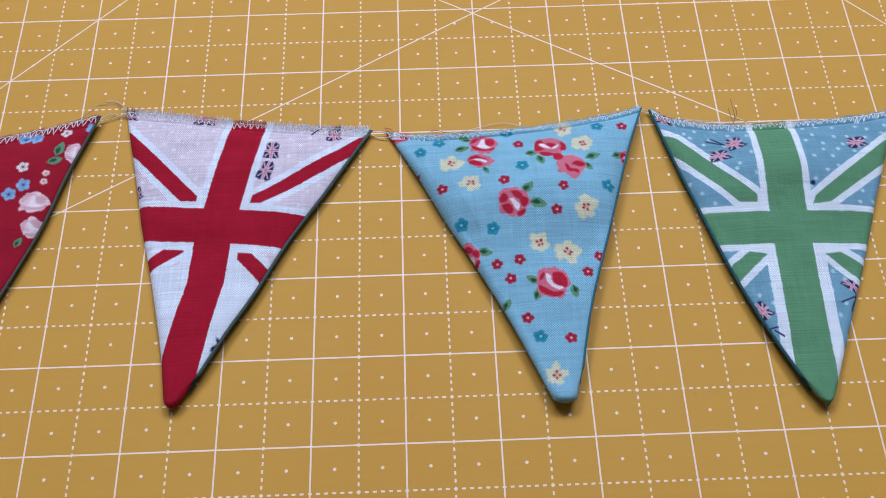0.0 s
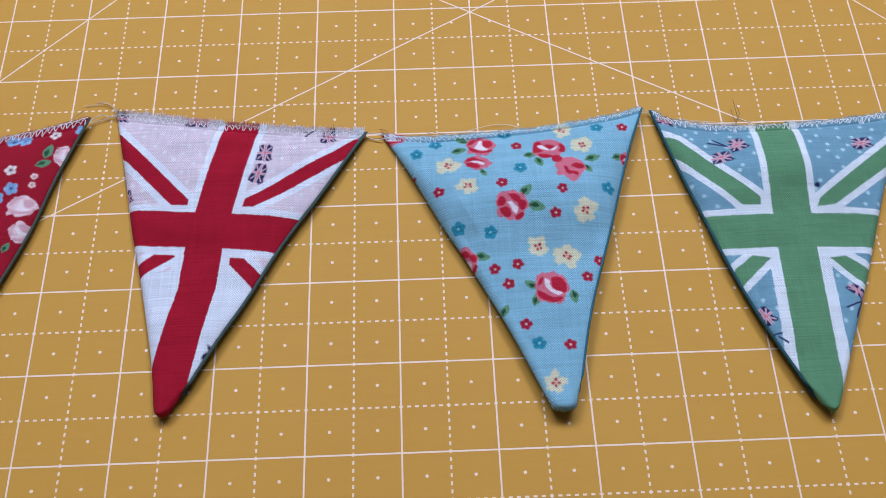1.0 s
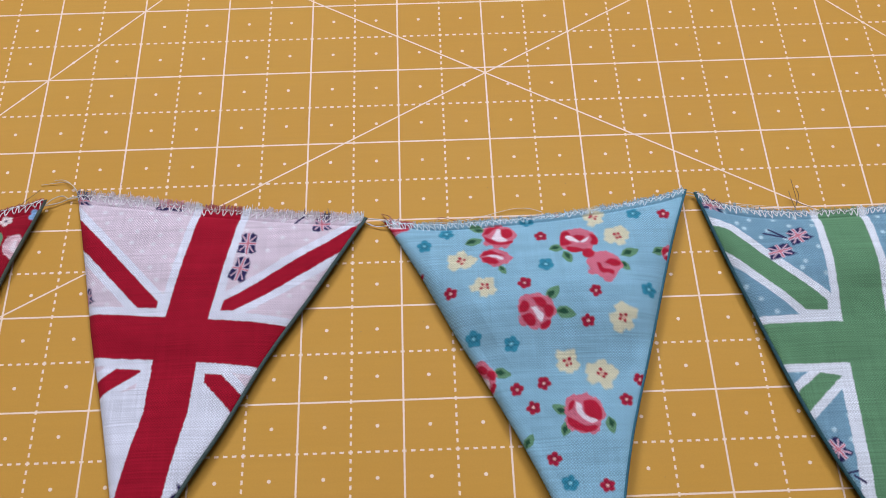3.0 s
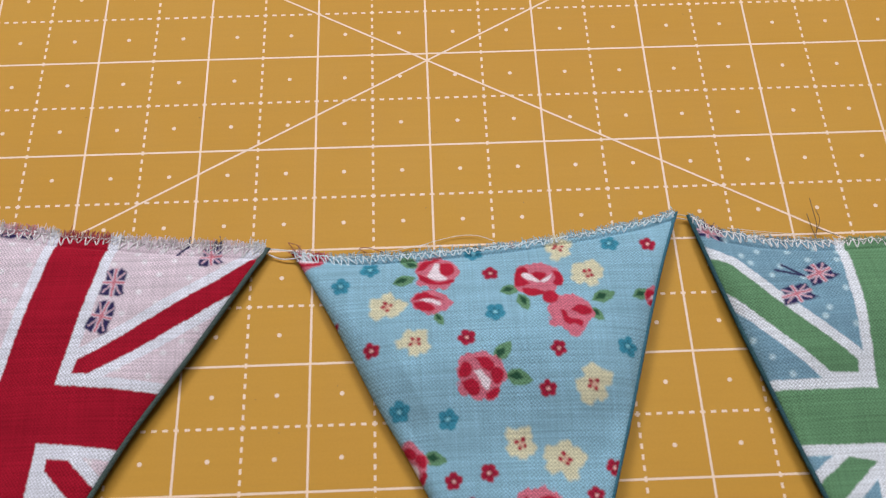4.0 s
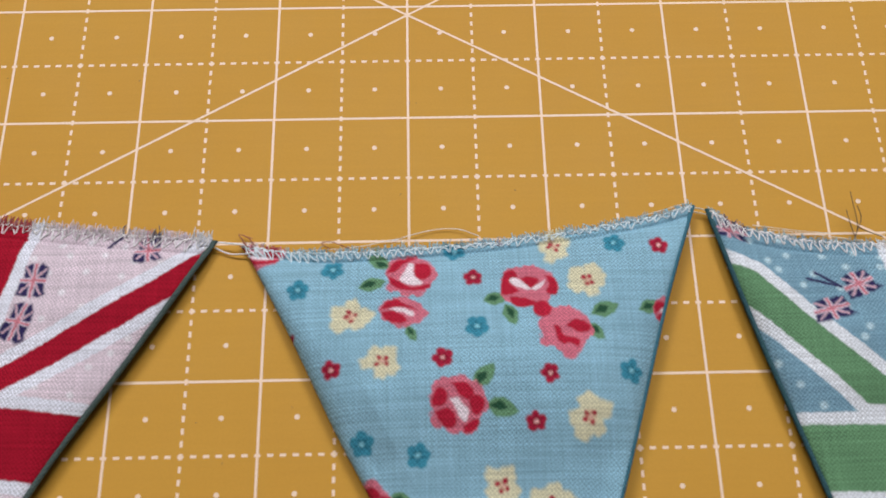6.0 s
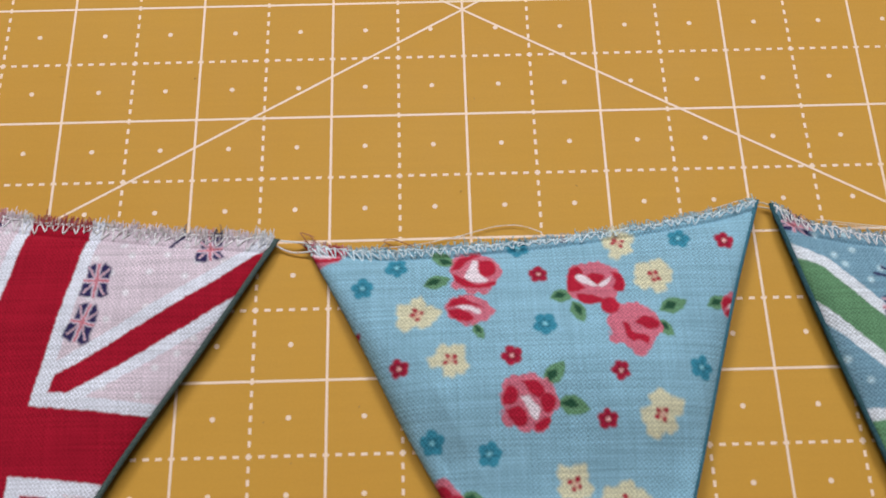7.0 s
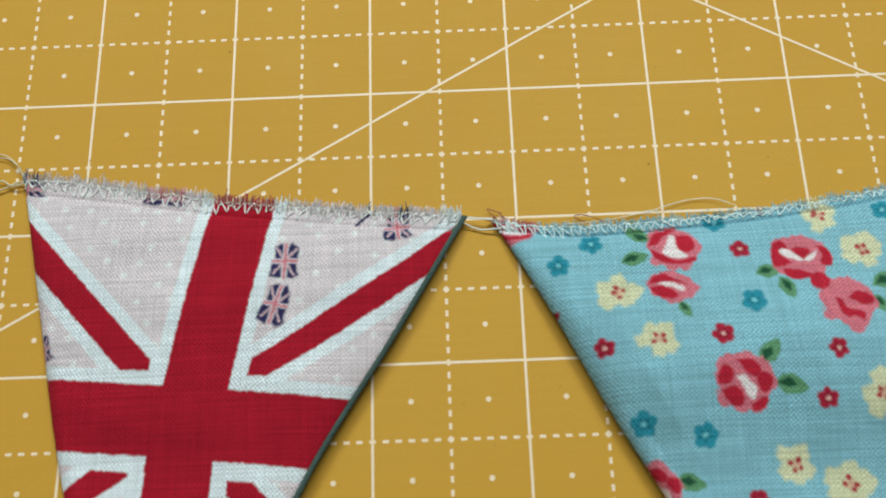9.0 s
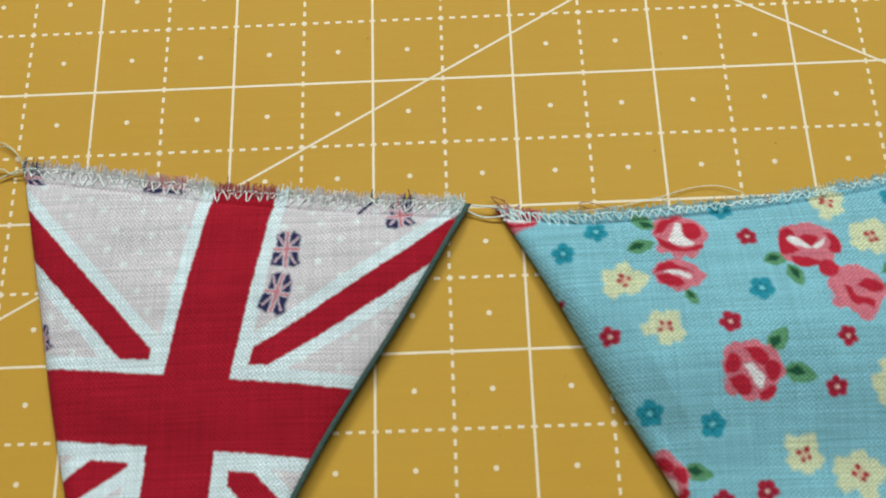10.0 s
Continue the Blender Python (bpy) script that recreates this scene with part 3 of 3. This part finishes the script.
def print_red(x, y):
    pr = Print(x, y, CLARET, 41)
    for fx, fy in ((-140.5, -62.3), (-129.6, -49.0), (-160, -70), (-150, -95), (-172, -62)):
        pr.small_flower(fx, fy, (0.74, 0.62, 0.60), (0.06, 0.03, 0.08), 1.9, fx % 60)
    for fx, fy in ((-133.4, -64.6), (-133.6, -67.6), (-165, -82), (-152, -110)):
        pr.small_flower(fx, fy, (0.74, 0.55, 0.52), (0.5, 0.1, 0.1), 1.1, fx % 60)
    for fx, fy in ((-139.4, -68.8), (-143.2, -72.0), (-142.6, -50.4), (-138.9, -50.4), (-168, -75), (-121.6, -47.6)):
        pr.small_flower(fx, fy, SKY, (0.06, 0.06, 0.2), 2.2, fx % 60)
    for lx, ly, n, turn in ((-130.8, -55.4, 5.6, 75), (-131.6, -59.8, 5.0, 20), (-138.0, -88.6, 3.6, 60), (-127.2, -78.4, 3.4, 50)):
        pr.leaf(lx, ly, n, turn)
    for fx, fy, rx, ry, turn in ((-126.0, -57.2, 3.8, 4.2, 0), (-135.6, -75.0, 5.0, 4.4, 10), (-134.6, -83.6, 3.9, 4.2, 40), (-156, -84, 4.8, 4.6, 0), (-180, -66, 4.6, 4.6, 30)):
        pr.rose(fx, fy, rx * 0.86, ry * 0.86, turn, PALE_ROSE, (0.62, 0.36, 0.40), (0.80, 0.68, 0.70))
    return pr.rgb


# ---- the pennants ----
PENNANTS = "pennants of the bunting"


def pennant(label, top, left, right, printing, backing, front_material, piping, lift, fold, bulges, seed, curl=(0.0, 0.0), raised=(0.0, 0.0, 0.0), step=0.2, stitch=WHITE_THREAD, teeth=1.75, depth=2.5, fray=1.0):
    """A lined cotton pennant: printed front, lining rolled round the side seams, raw top edge with zigzag stitching.
    top, left, right: lines of points in millimetres, the sides from the top to the tip. piping: how far the lining shows at the left and right.
    raised: how far the left seam, the right seam and the point stand off the mat beyond the rest."""
    top, left, right = (np.asarray(a, dtype=float) for a in (top, left, right))
    centre = np.array([(top[0, 0] + top[-1, 0]) / 2, (top[0, 1] + left[-1, 1]) / 2])
    ns, nt = int(np.linalg.norm(top[-1] - top[0]) / step), int(np.linalg.norm(left[-1] - left[0]) / step)
    rnd = random.Random(seed)

    def sheet(ns, nt, inset_l, inset_r, crowd=0.0, reach=1.0):
        s, t = np.linspace(0, 1, ns), np.linspace(0, reach, nt)
        if crowd:
            s = s - crowd * np.sin(s * math.tau) / math.tau
        a, l, r = even(top, 300), even(left, 300), even(right, 300)
        q = np.linspace(0, 1, 300)
        pick = lambda c, u: np.stack([np.interp(u, q, c[:, 0]), np.interp(u, q, c[:, 1])], -1)
        T, L, R = pick(a, s), pick(l, t), pick(r, t)
        # a blunt, rounded point
        B = l[-1] + (r[-1] - l[-1]) * s[:, None] + np.array([0, -1.0])[None] * (np.sin(math.pi * s) ** 0.8)[:, None] * 1.1
        S, U = s[None, :, None], t[:, None, None]
        p = (1 - U) * T[None] + U * B[None] + (1 - S) * L[:, None] + S * R[:, None]
        p -= (1 - S) * (1 - U) * T[0] + S * (1 - U) * T[-1] + (1 - S) * U * B[0] + S * U * B[-1]
        width = np.linalg.norm(R - L, axis=1)[:, None]
        squeeze = s[None] * (1 - (inset_l + inset_r) / width) + inset_l / width
        p = L[:, None] + (p - L[:, None]) * 1.0
        shift = (squeeze - s[None])[:, :, None] * (R - L)[:, None]
        return p + shift, np.broadcast_to(width, p.shape[:2]), S[..., 0] + 0 * U[..., 0], U[..., 0] + 0 * S[..., 0], np.linalg.norm(left[-1] - left[0])

    def bottom(t):
        return 0.4 + 0.8 * np.clip(t * 5, 0, 1) + lift * np.clip((t - 0.35) / 0.65, 0, 1) ** 1.8

    def curled(s, t):
        return (curl[0] * (1 - s) ** 8 + curl[1] * s ** 8) * (1 - t) ** 8

    def stand_off(s, t):
        """The seams' and the point's own height, which also leans the cloth a little over its foot."""
        side = raised[0] * (1 - s) ** 2 * np.clip(t * 6, 0, 1) + raised[1] * s ** 2 * np.clip(0.55 + t * 4, 0, 1)
        return side * np.clip((1 - t) * 4, 0.3, 1) + raised[2] * np.clip((t - 0.55) / 0.4, 0, 1)

    def lean(xy, up):
        """Moves points outwards with their height."""
        return np.stack([xy[..., 0] - (xy[..., 0] + 12) / 210 * up, xy[..., 1] - 0.42 * up], -1)

    def thick(t, length):
        return 0.9 + 0.9 * (1 - np.exp(-np.clip(t * length - 2.5, 0, None) / 3.0))

    def rounded(d, r, low):
        u = np.clip(d / r, 0, 1)
        return low + (1 - low) * np.sqrt(1 - (1 - u) ** 2)

    def height(p, width, s, t, length):
        dl, dr, dt = s * width, (1 - s) * width, (1 - t) * length
        th = thick(t, length)
        blunt = np.clip((0.965 - t) / 0.03, 0, 1)
        prof = rounded(dl, 2.8, 0.06 + (0.66 * blunt if piping[0] > 0.5 else 0)) * rounded(dr, 2.8, 0.06 + (0.66 * blunt if piping[1] > 0.5 else 0)) * rounded(dt, 1.8, 0.05)
        d = np.minimum(np.minimum(dl, dr), dt + 3)
        puff = 1.5 * (1 - np.exp(-d / 7.0)) * np.clip(t * 6, 0, 1)
        x, y = p[..., 0], p[..., 1]
        wrinkle = 0.44 * vnoise(x, y, 11.0, seed) + 0.09 * vnoise(x, y, 3.0, seed + 1) + 0.34 * vnoise(x * 0.3, y, 7.0, seed + 2)
        for at, amp, w in fold:
            wrinkle = wrinkle - 1.6 * amp / (1 + np.exp((y + 0.06 * (x - centre[0]) - at) / w))
        wrinkle = wrinkle * np.clip(d / 4, 0, 1) * np.clip(t * 10, 0.1, 1)
        for bx, by, wx, wy, bh in bulges:
            wrinkle = wrinkle + bh * np.exp(-((x - bx) / wx) ** 2 - ((y - by) / wy) ** 2) * np.clip(d / 9, 0, 1) ** 0.8
        crease = -0.5 * np.exp(-((t * length - (depth if isinstance(depth, float) else depth[1]) - 0.7) / 0.45) ** 2)
        return bottom(t) + curled(s, t) + stand_off(s, t) + th * prof + puff * prof + wrinkle + crease

    empty = thing("bunting_pennant", centre[0] * MM, centre[1] * MM, 0, label, "bunting", PENNANTS)

    # printed front
    p, width, s, t, length = sheet(ns, nt, *piping)
    ragged = 0.35 * vnoise(p[0, :, 0], p[0, :, 1], 0.8, seed + 5) + 0.35 * vnoise(p[0, :, 0], p[0, :, 1], 3.0, seed + 6)
    p[..., 1] += ragged[None] * np.clip(1 - t * length / 1.5, 0, 1)
    z = height(p, width, s, t, length)
    front_xyz = np.concatenate([lean(p, stand_off(s, t)) - centre, z[..., None]], -1)
    rgb = printing(p[..., 0].ravel(), p[..., 1].ravel())
    me = mesh_of("front_panel", front_xyz.reshape(-1, 3) * MM, grid_faces(nt, ns), True, rgb)
    front = part("front_panel", me, front_material, empty, "printed cotton front")

    # lining, rolled round the seams, resting on the mat along its middle
    m, cols = 160, 26
    q, w2, s2, t2, _ = sheet(cols, m, 0.0, 0.0, 0.0, 0.955)
    tt = np.linspace(0, 1, m) * 0.955
    zb, th = bottom(tt), thick(tt, length)
    side = (q[:, -1] - q[:, 0]) / np.linalg.norm(q[:, -1] - q[:, 0], axis=1)[:, None]

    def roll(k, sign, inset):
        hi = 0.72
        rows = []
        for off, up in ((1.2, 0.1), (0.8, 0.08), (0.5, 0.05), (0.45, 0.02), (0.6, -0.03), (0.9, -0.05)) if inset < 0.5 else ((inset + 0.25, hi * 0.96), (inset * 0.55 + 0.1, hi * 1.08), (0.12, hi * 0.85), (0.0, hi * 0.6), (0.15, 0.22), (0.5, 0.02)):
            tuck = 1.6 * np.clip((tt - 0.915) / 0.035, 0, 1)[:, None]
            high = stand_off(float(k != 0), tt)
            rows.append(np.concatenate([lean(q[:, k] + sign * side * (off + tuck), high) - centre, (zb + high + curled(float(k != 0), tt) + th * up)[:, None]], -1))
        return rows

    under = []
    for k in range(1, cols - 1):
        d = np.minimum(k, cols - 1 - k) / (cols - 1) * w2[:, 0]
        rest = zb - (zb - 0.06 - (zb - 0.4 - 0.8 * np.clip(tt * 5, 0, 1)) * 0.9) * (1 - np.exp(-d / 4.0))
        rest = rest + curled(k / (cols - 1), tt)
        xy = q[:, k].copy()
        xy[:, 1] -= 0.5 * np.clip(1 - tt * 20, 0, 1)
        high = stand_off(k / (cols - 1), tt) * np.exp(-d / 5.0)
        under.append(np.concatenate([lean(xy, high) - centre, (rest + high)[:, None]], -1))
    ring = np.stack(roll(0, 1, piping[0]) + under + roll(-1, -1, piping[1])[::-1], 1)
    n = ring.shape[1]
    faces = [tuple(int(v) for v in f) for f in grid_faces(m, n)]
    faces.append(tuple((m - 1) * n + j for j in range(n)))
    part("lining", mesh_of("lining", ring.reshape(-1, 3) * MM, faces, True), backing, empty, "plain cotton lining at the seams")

    # zigzag stitching along the raw edge
    def on_top(u, down):
        """A place on the front, at u along the top and so many millimetres below the edge."""
        i = min(nt - 1, max(0, int(round(down / length * (nt - 1)))))
        f = min(max(u, 0), 1) * (ns - 1)
        j = min(ns - 2, int(f))
        a = front_xyz[i, j] * (1 - f + j) + front_xyz[i, j + 1] * (f - j)
        return np.array([a[0], a[1] + (min(0.0, down) * -1), a[2]])

    run = np.linalg.norm(top[-1] - top[0])
    count = int(run / teeth)
    pts = []
    for k in range(2 * count + 1):
        u = k / (2 * count)
        low = depth if isinstance(depth, float) else depth[0] + (depth[1] - depth[0]) * min(1.0, max(0.0, (u - 0.15) / 0.2))
        low *= 1 + 0.16 * math.sin(u * 23 + seed) + 0.10 * math.sin(u * 61)
        step_u = 0.5 / count
        if k % 2:
            for shift, down in ((-0.16, 0.42), (0.02, 0.22), (0.2, 0.45)):
                pts.append(on_top(u + (shift + rnd.uniform(-0.25, 0.25)) * step_u, down + rnd.uniform(-0.1, 0.2)) + (0, 0, rnd.uniform(0.06, 0.16)))
        else:
            drop = rnd.uniform(-0.22, 0.14) * low
            lean_u = rnd.uniform(-0.42, 0.42)
            for shift, down in ((-0.22, low * 0.86), (0.0, low), (0.22, low * 0.86)):
                pts.append(on_top(u + (shift + lean_u) * step_u, down + drop) + (0, 0, 0.08))
        if k < 2 * count:
            pts.append(on_top(u + (0.5 + rnd.uniform(-0.15, 0.15)) * step_u, low * rnd.uniform(0.4, 0.6)) + (0, 0, rnd.uniform(0.16, 0.30)))
    part("zigzag_stitching", mesh_of("zigzag_stitching", *tubes([np.array(pts) * MM], 0.00014, 6), True), stitch, front, "pale zigzag sewing thread")
    # the lower thread, a near straight line of lockstitches
    pts = [on_top(k / (4 * count), 0.3 + 0.12 * math.sin(k * 1.6) + rnd.uniform(-0.1, 0.1)) + (0, 0.1 * (k % 2), 0.12) for k in range(4 * count + 1)]
    part("edge_stitching", mesh_of("edge_stitching", *tubes([np.array(pts) * MM], 0.00016, 5), True), stitch, front, "pale sewing thread on the raw edge")

    # frayed fibres
    paths, roots = [], []
    for k in range(int(run * (8 + 10 * fray))):
        u = rnd.random()
        over = rnd.random() < (0.22 if fray > 1 else 0.05)
        a = on_top(u, rnd.uniform(0.0, 1.9 if over else 0.9)) + (0, 0, rnd.uniform(0.15, 0.35) if over else rnd.uniform(-0.3, 0.15))
        n_len = rnd.uniform(0.3, 0.6 + 0.8 * fray) * (1.5 if rnd.random() < 0.05 else 1.0)
        wild = 1.0 if rnd.random() < 0.2 else 0.35
        b = a + (wild * rnd.uniform(-0.4, 0.4), n_len * 0.55, rnd.uniform(0.0, 0.2))
        c = b + (wild * rnd.uniform(-0.6, 0.6), n_len * 0.45, rnd.uniform(-0.4, 0.1))
        c[2] = max(c[2], 0.15)
        paths.append(even([a, b, c], 5) * MM)
        roots.append(on_top(u, 0.8)[:2] + centre)
    v, f = tubes(paths, 0.000075, 4)
    roots = np.array(roots)
    tint = printing(roots[:, 0], roots[:, 1])
    draw = np.random.RandomState(seed)
    # some of the loose ends are the lining's, grey-beige
    share = np.where(draw.uniform(0, 1, (len(tint), 1)) < 0.30 * min(fray, 1.0), 0.75, 0.10)
    tint = (tint * (1 - share) + share * np.array((0.46, 0.44, 0.39))) * draw.uniform(0.8, 1.35, (len(tint), 1))
    part("frayed_edge", mesh_of("frayed_edge", v, f, True, np.repeat(tint, 20, 0)), FIBRES, front, "short frayed cotton fibres")
    return empty


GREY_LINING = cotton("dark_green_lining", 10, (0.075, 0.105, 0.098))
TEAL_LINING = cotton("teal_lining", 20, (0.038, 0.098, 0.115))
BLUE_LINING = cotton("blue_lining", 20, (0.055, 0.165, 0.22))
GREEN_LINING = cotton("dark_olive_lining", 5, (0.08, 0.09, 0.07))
pennant("red and white crossed-band cotton pennant with a frayed top edge", [(-112.6, -40.2), (-92.8, -43.4), (-76.6, -46.0), (-51.6, -49.1), (-34.0, -50.8)],
        [(-112.8, -40.2), (-107.5, -63.2), (-103.0, -84.0), (-98.6, -101.0), (-93.3, -124.2), (-91.0, -138.4), (-90.0, -140.4)],
        [(-34.0, -50.8), (-46.0, -71.0), (-58.3, -90.3), (-67.5, -107.6), (-74.8, -119.9), (-82.3, -134.0), (-85.4, -139.2)],
        print_white, GREY_LINING, cotton("white_print_cotton", 8), (0.2, 0.9), 1.2, ((-88.5, 0.32, 1.8), (-95.0, -0.2, 1.6), (-126.0, 0.2, 2.0)), (), 5, curl=(0.6, 0.6), raised=(0.0, 0.6, 0.0), fray=1.5, teeth=1.85)
pennant("sky-blue rose-printed cotton pennant lying on the mat", [(-30.2, -51.6), (-24.0, -52.6), (-12.0, -53.5), (16.9, -51.6), (42.4, -47.9), (52.0, -45.6)],
        [(-30.2, -51.6), (-27.6, -55.8), (-20.0, -70.2), (-12.5, -85.6), (-5.3, -99.0), (4.6, -119.3), (13.0, -139.4), (14.4, -142.6)],
        [(52.0, -45.6), (45.4, -63.0), (36.9, -89.2), (28.4, -114.9), (22.9, -137.9), (21.8, -142.4)],
        print_blue, BLUE_LINING, cotton("blue_print_cotton", 5), (0.2, 0.7), 1.3, ((-72.0, -0.35, 2.6), (-88.5, 0.95, 2.6), (-98.5, -0.7, 2.4), (-116.0, 0.45, 2.2), (-125.0, -0.4, 1.8)), ((20.0, -78.0, 22.0, 15.0, 3.4), (-2.0, -84.0, 16.0, 12.0, 1.4)), 6, curl=(0.3, 1.0), raised=(0.8, 2.4, 0.8), stitch=PALE_BLUE_THREAD, depth=(2.7, 1.5), teeth=1.6, fray=0.7)
pennant("green and pale blue crossed-band cotton pennant", [(53.6, -46.2), (60.2, -50.4), (76.5, -53.2), (95.8, -53.0), (120.5, -51.1), (132.6, -49.0)],
        [(53.6, -46.2), (58.2, -65.8), (63.6, -85.3), (68.9, -103.7), (74.6, -120.1), (81.2, -135.8), (84.8, -143.6), (86.6, -145.6)],
        [(132.6, -49.0), (123.4, -70.4), (118.1, -82.4), (107.8, -107.0), (99.1, -126.3), (91.6, -143.0), (89.8, -145.6)],
        print_green, TEAL_LINING, cotton("green_print_cotton", -2), (0.7, 0.2), 1.2, ((-96.0, 0.25, 2.0), (-127.0, 0.3, 1.6), (-133.0, -0.25, 1.2)), ((92.0, -70.0, 22.0, 13.0, 2.6),), 7, curl=(0.8, 0.5), raised=(0.3, 0.3, 0.3), teeth=1.5, depth=2.2, fray=0.6)
pennant("dark red rose-printed cotton pennant with white zigzag stitching", [(-199.0, -58.0), (-175.0, -54.0), (-150.4, -49.0), (-135.0, -45.7), (-119.6, -42.8)],
        [(-199.0, -58.0), (-186.0, -85.0), (-172.0, -112.0), (-161.0, -138.0), (-159.0, -141.0)],
        [(-119.6, -42.8), (-126.7, -63.5), (-131.8, -82.4), (-137.5, -98.3), (-140.5, -106), (-152.0, -137.0), (-154.0, -141.0)],
        print_red, GREEN_LINING, cotton("red_print_cotton", 12), (0.2, 0.8), 1.2, ((-90.0, 0.2, 2.0),), (), 8, curl=(0.0, 2.2), step=0.25, depth=2.6, teeth=1.9, fray=0.35)


# ---- threads and lint ----
def thread(label, lines, radius, material, category="thread", name="sewing_thread"):
    base = np.array(lines[0][0]) * MM
    ob = thing(name, *base, label, category)
    for a in lines:
        part("strand", mesh_of("strand", *tubes([even(np.array(a), 40) * MM - base], radius, 6), True), material, ob)
    return ob


thread("cream sewing thread linking two pennants", [[(-121.0, -43.4, 1.3), (-118.6, -41.4, 1.4), (-116.6, -40.4, 0.8), (-114.6, -41.6, 1.1), (-112.4, -41.4, 1.5)], [(-121.0, -43.6, 1.2), (-117.2, -42.4, 0.7), (-113.4, -40.8, 1.0), (-111.8, -41.8, 1.4)]], 0.00016, CREAM_THREAD)
thread("cream sewing thread linking two pennants", [[(-35.6, -51.4, 1.4), (-33.2, -52.6, 0.7), (-31.0, -53.2, 0.8), (-27.6, -53.2, 1.5)], [(-35.2, -50.9, 1.3), (-32.4, -51.3, 1.6), (-28.0, -51.9, 1.5)]], 0.00016, WHITE_THREAD)
thread("pale sewing thread linking two pennants", [[(51.0, -46.0, 1.4), (52.7, -45.9, 1.3), (54.6, -46.8, 1.4)], [(51.2, -46.6, 1.4), (52.8, -46.7, 1.0), (54.8, -47.4, 1.4)]], 0.00014, CREAM_THREAD)
thread("loose brown thread end beside a pennant", [[(-112.0, -40.6, 1.4), (-113.8, -37.9, 1.6), (-116.4, -36.0, 0.9), (-119.4, -36.0, 0.5), (-123.2, -36.4, 0.4)], [(-112.4, -40.4, 1.3), (-114.4, -37.2, 1.0), (-117.0, -35.2, 0.6), (-119.8, -35.0, 0.4)]], 0.00010, CREAM_THREAD)
thread("loose thread end at the red pennant", [[(-128.4, -45.0, 1.2), (-126.6, -42.4, 1.4), (-124.6, -40.0, 1.0), (-123.2, -38.0, 0.5)]], 0.00009, BROWN_THREAD)
thread("fine white thread loop on the raw edge", [[(-3.0, -51.4, 1.4), (0.5, -50.0, 0.8), (5.0, -48.9, 0.6), (9.0, -49.0, 0.7), (12.6, -50.6, 1.2)], [(-18.0, -53.0, 1.4), (-10.0, -52.2, 0.7), (-2.0, -50.6, 0.5)], [(40.0, -47.9, 1.3), (43.6, -46.7, 0.9), (50.0, -44.9, 1.1)]], 0.00007, WHITE_THREAD)
thread("fine white thread on the raw edge", [[(62.0, -49.4, 1.2), (70.0, -50.4, 0.8), (78.0, -51.4, 1.0)], [(64.0, -50.2, 1.2), (72.0, -51.0, 0.7), (79.0, -52.4, 1.2)]], 0.00006, WHITE_THREAD)
thread("frayed orange-brown fibres at a pennant's corner", [[(-28.6, -52.4, 2.2), (-29.8, -50.6, 1.8), (-30.4, -49.4, 1.0), (-28.0, -50.2, 0.8)], [(-27.4, -52.0, 2.2), (-28.6, -50.4, 1.6), (-29.6, -49.8, 1.2)], [(-14.0, -53.0, 2.2), (-15.6, -51.6, 1.5), (-13.8, -51.2, 1.0), (-10.6, -52.8, 1.8)]], 0.00010, RUST_THREAD)
thread("frayed brown thread tuft on a pennant's edge", [[(80.0, -52.6, 1.3), (80.6, -50.0, 2.2), (80.2, -47.0, 3.0), (80.0, -44.0, 3.2)], [(80.2, -52.4, 1.3), (79.4, -49.6, 2.0), (79.0, -47.2, 2.4)], [(80.6, -50.2, 1.8), (82.4, -51.0, 1.4), (85.2, -52.2, 1.4)], [(80.4, -51.4, 1.6), (81.4, -48.8, 2.4), (80.8, -46.6, 3.0)]], 0.00009, BROWN_THREAD)

rnd = random.Random(12)
paths = []
for k, (lx, ly) in enumerate([(0.4, -22.0), (1.6, -22.4)] + [(rnd.uniform(-120, 130), rnd.uniform(-150, 15)) for _ in range(26)]):
    n_len, a = rnd.uniform(0.2, 0.6), rnd.uniform(0, 6.28)
    paths.append(np.array([(lx, ly, 0.12), (lx + n_len * 0.5 * math.cos(a), ly + n_len * 0.5 * math.sin(a), 0.2), (lx + n_len * math.cos(a + 0.5), ly + n_len * math.sin(a + 0.5), 0.12)]) * MM)
lint = new("lint", mesh_of("lint", *tubes(paths, 0.00006, 4), True))
lint.data.materials.append(thread_material("lint_fibre", (0.22, 0.13, 0.05)))
tagged(lint, "tiny brown lint specks on the yellow mat", "lint", kind="stuff")
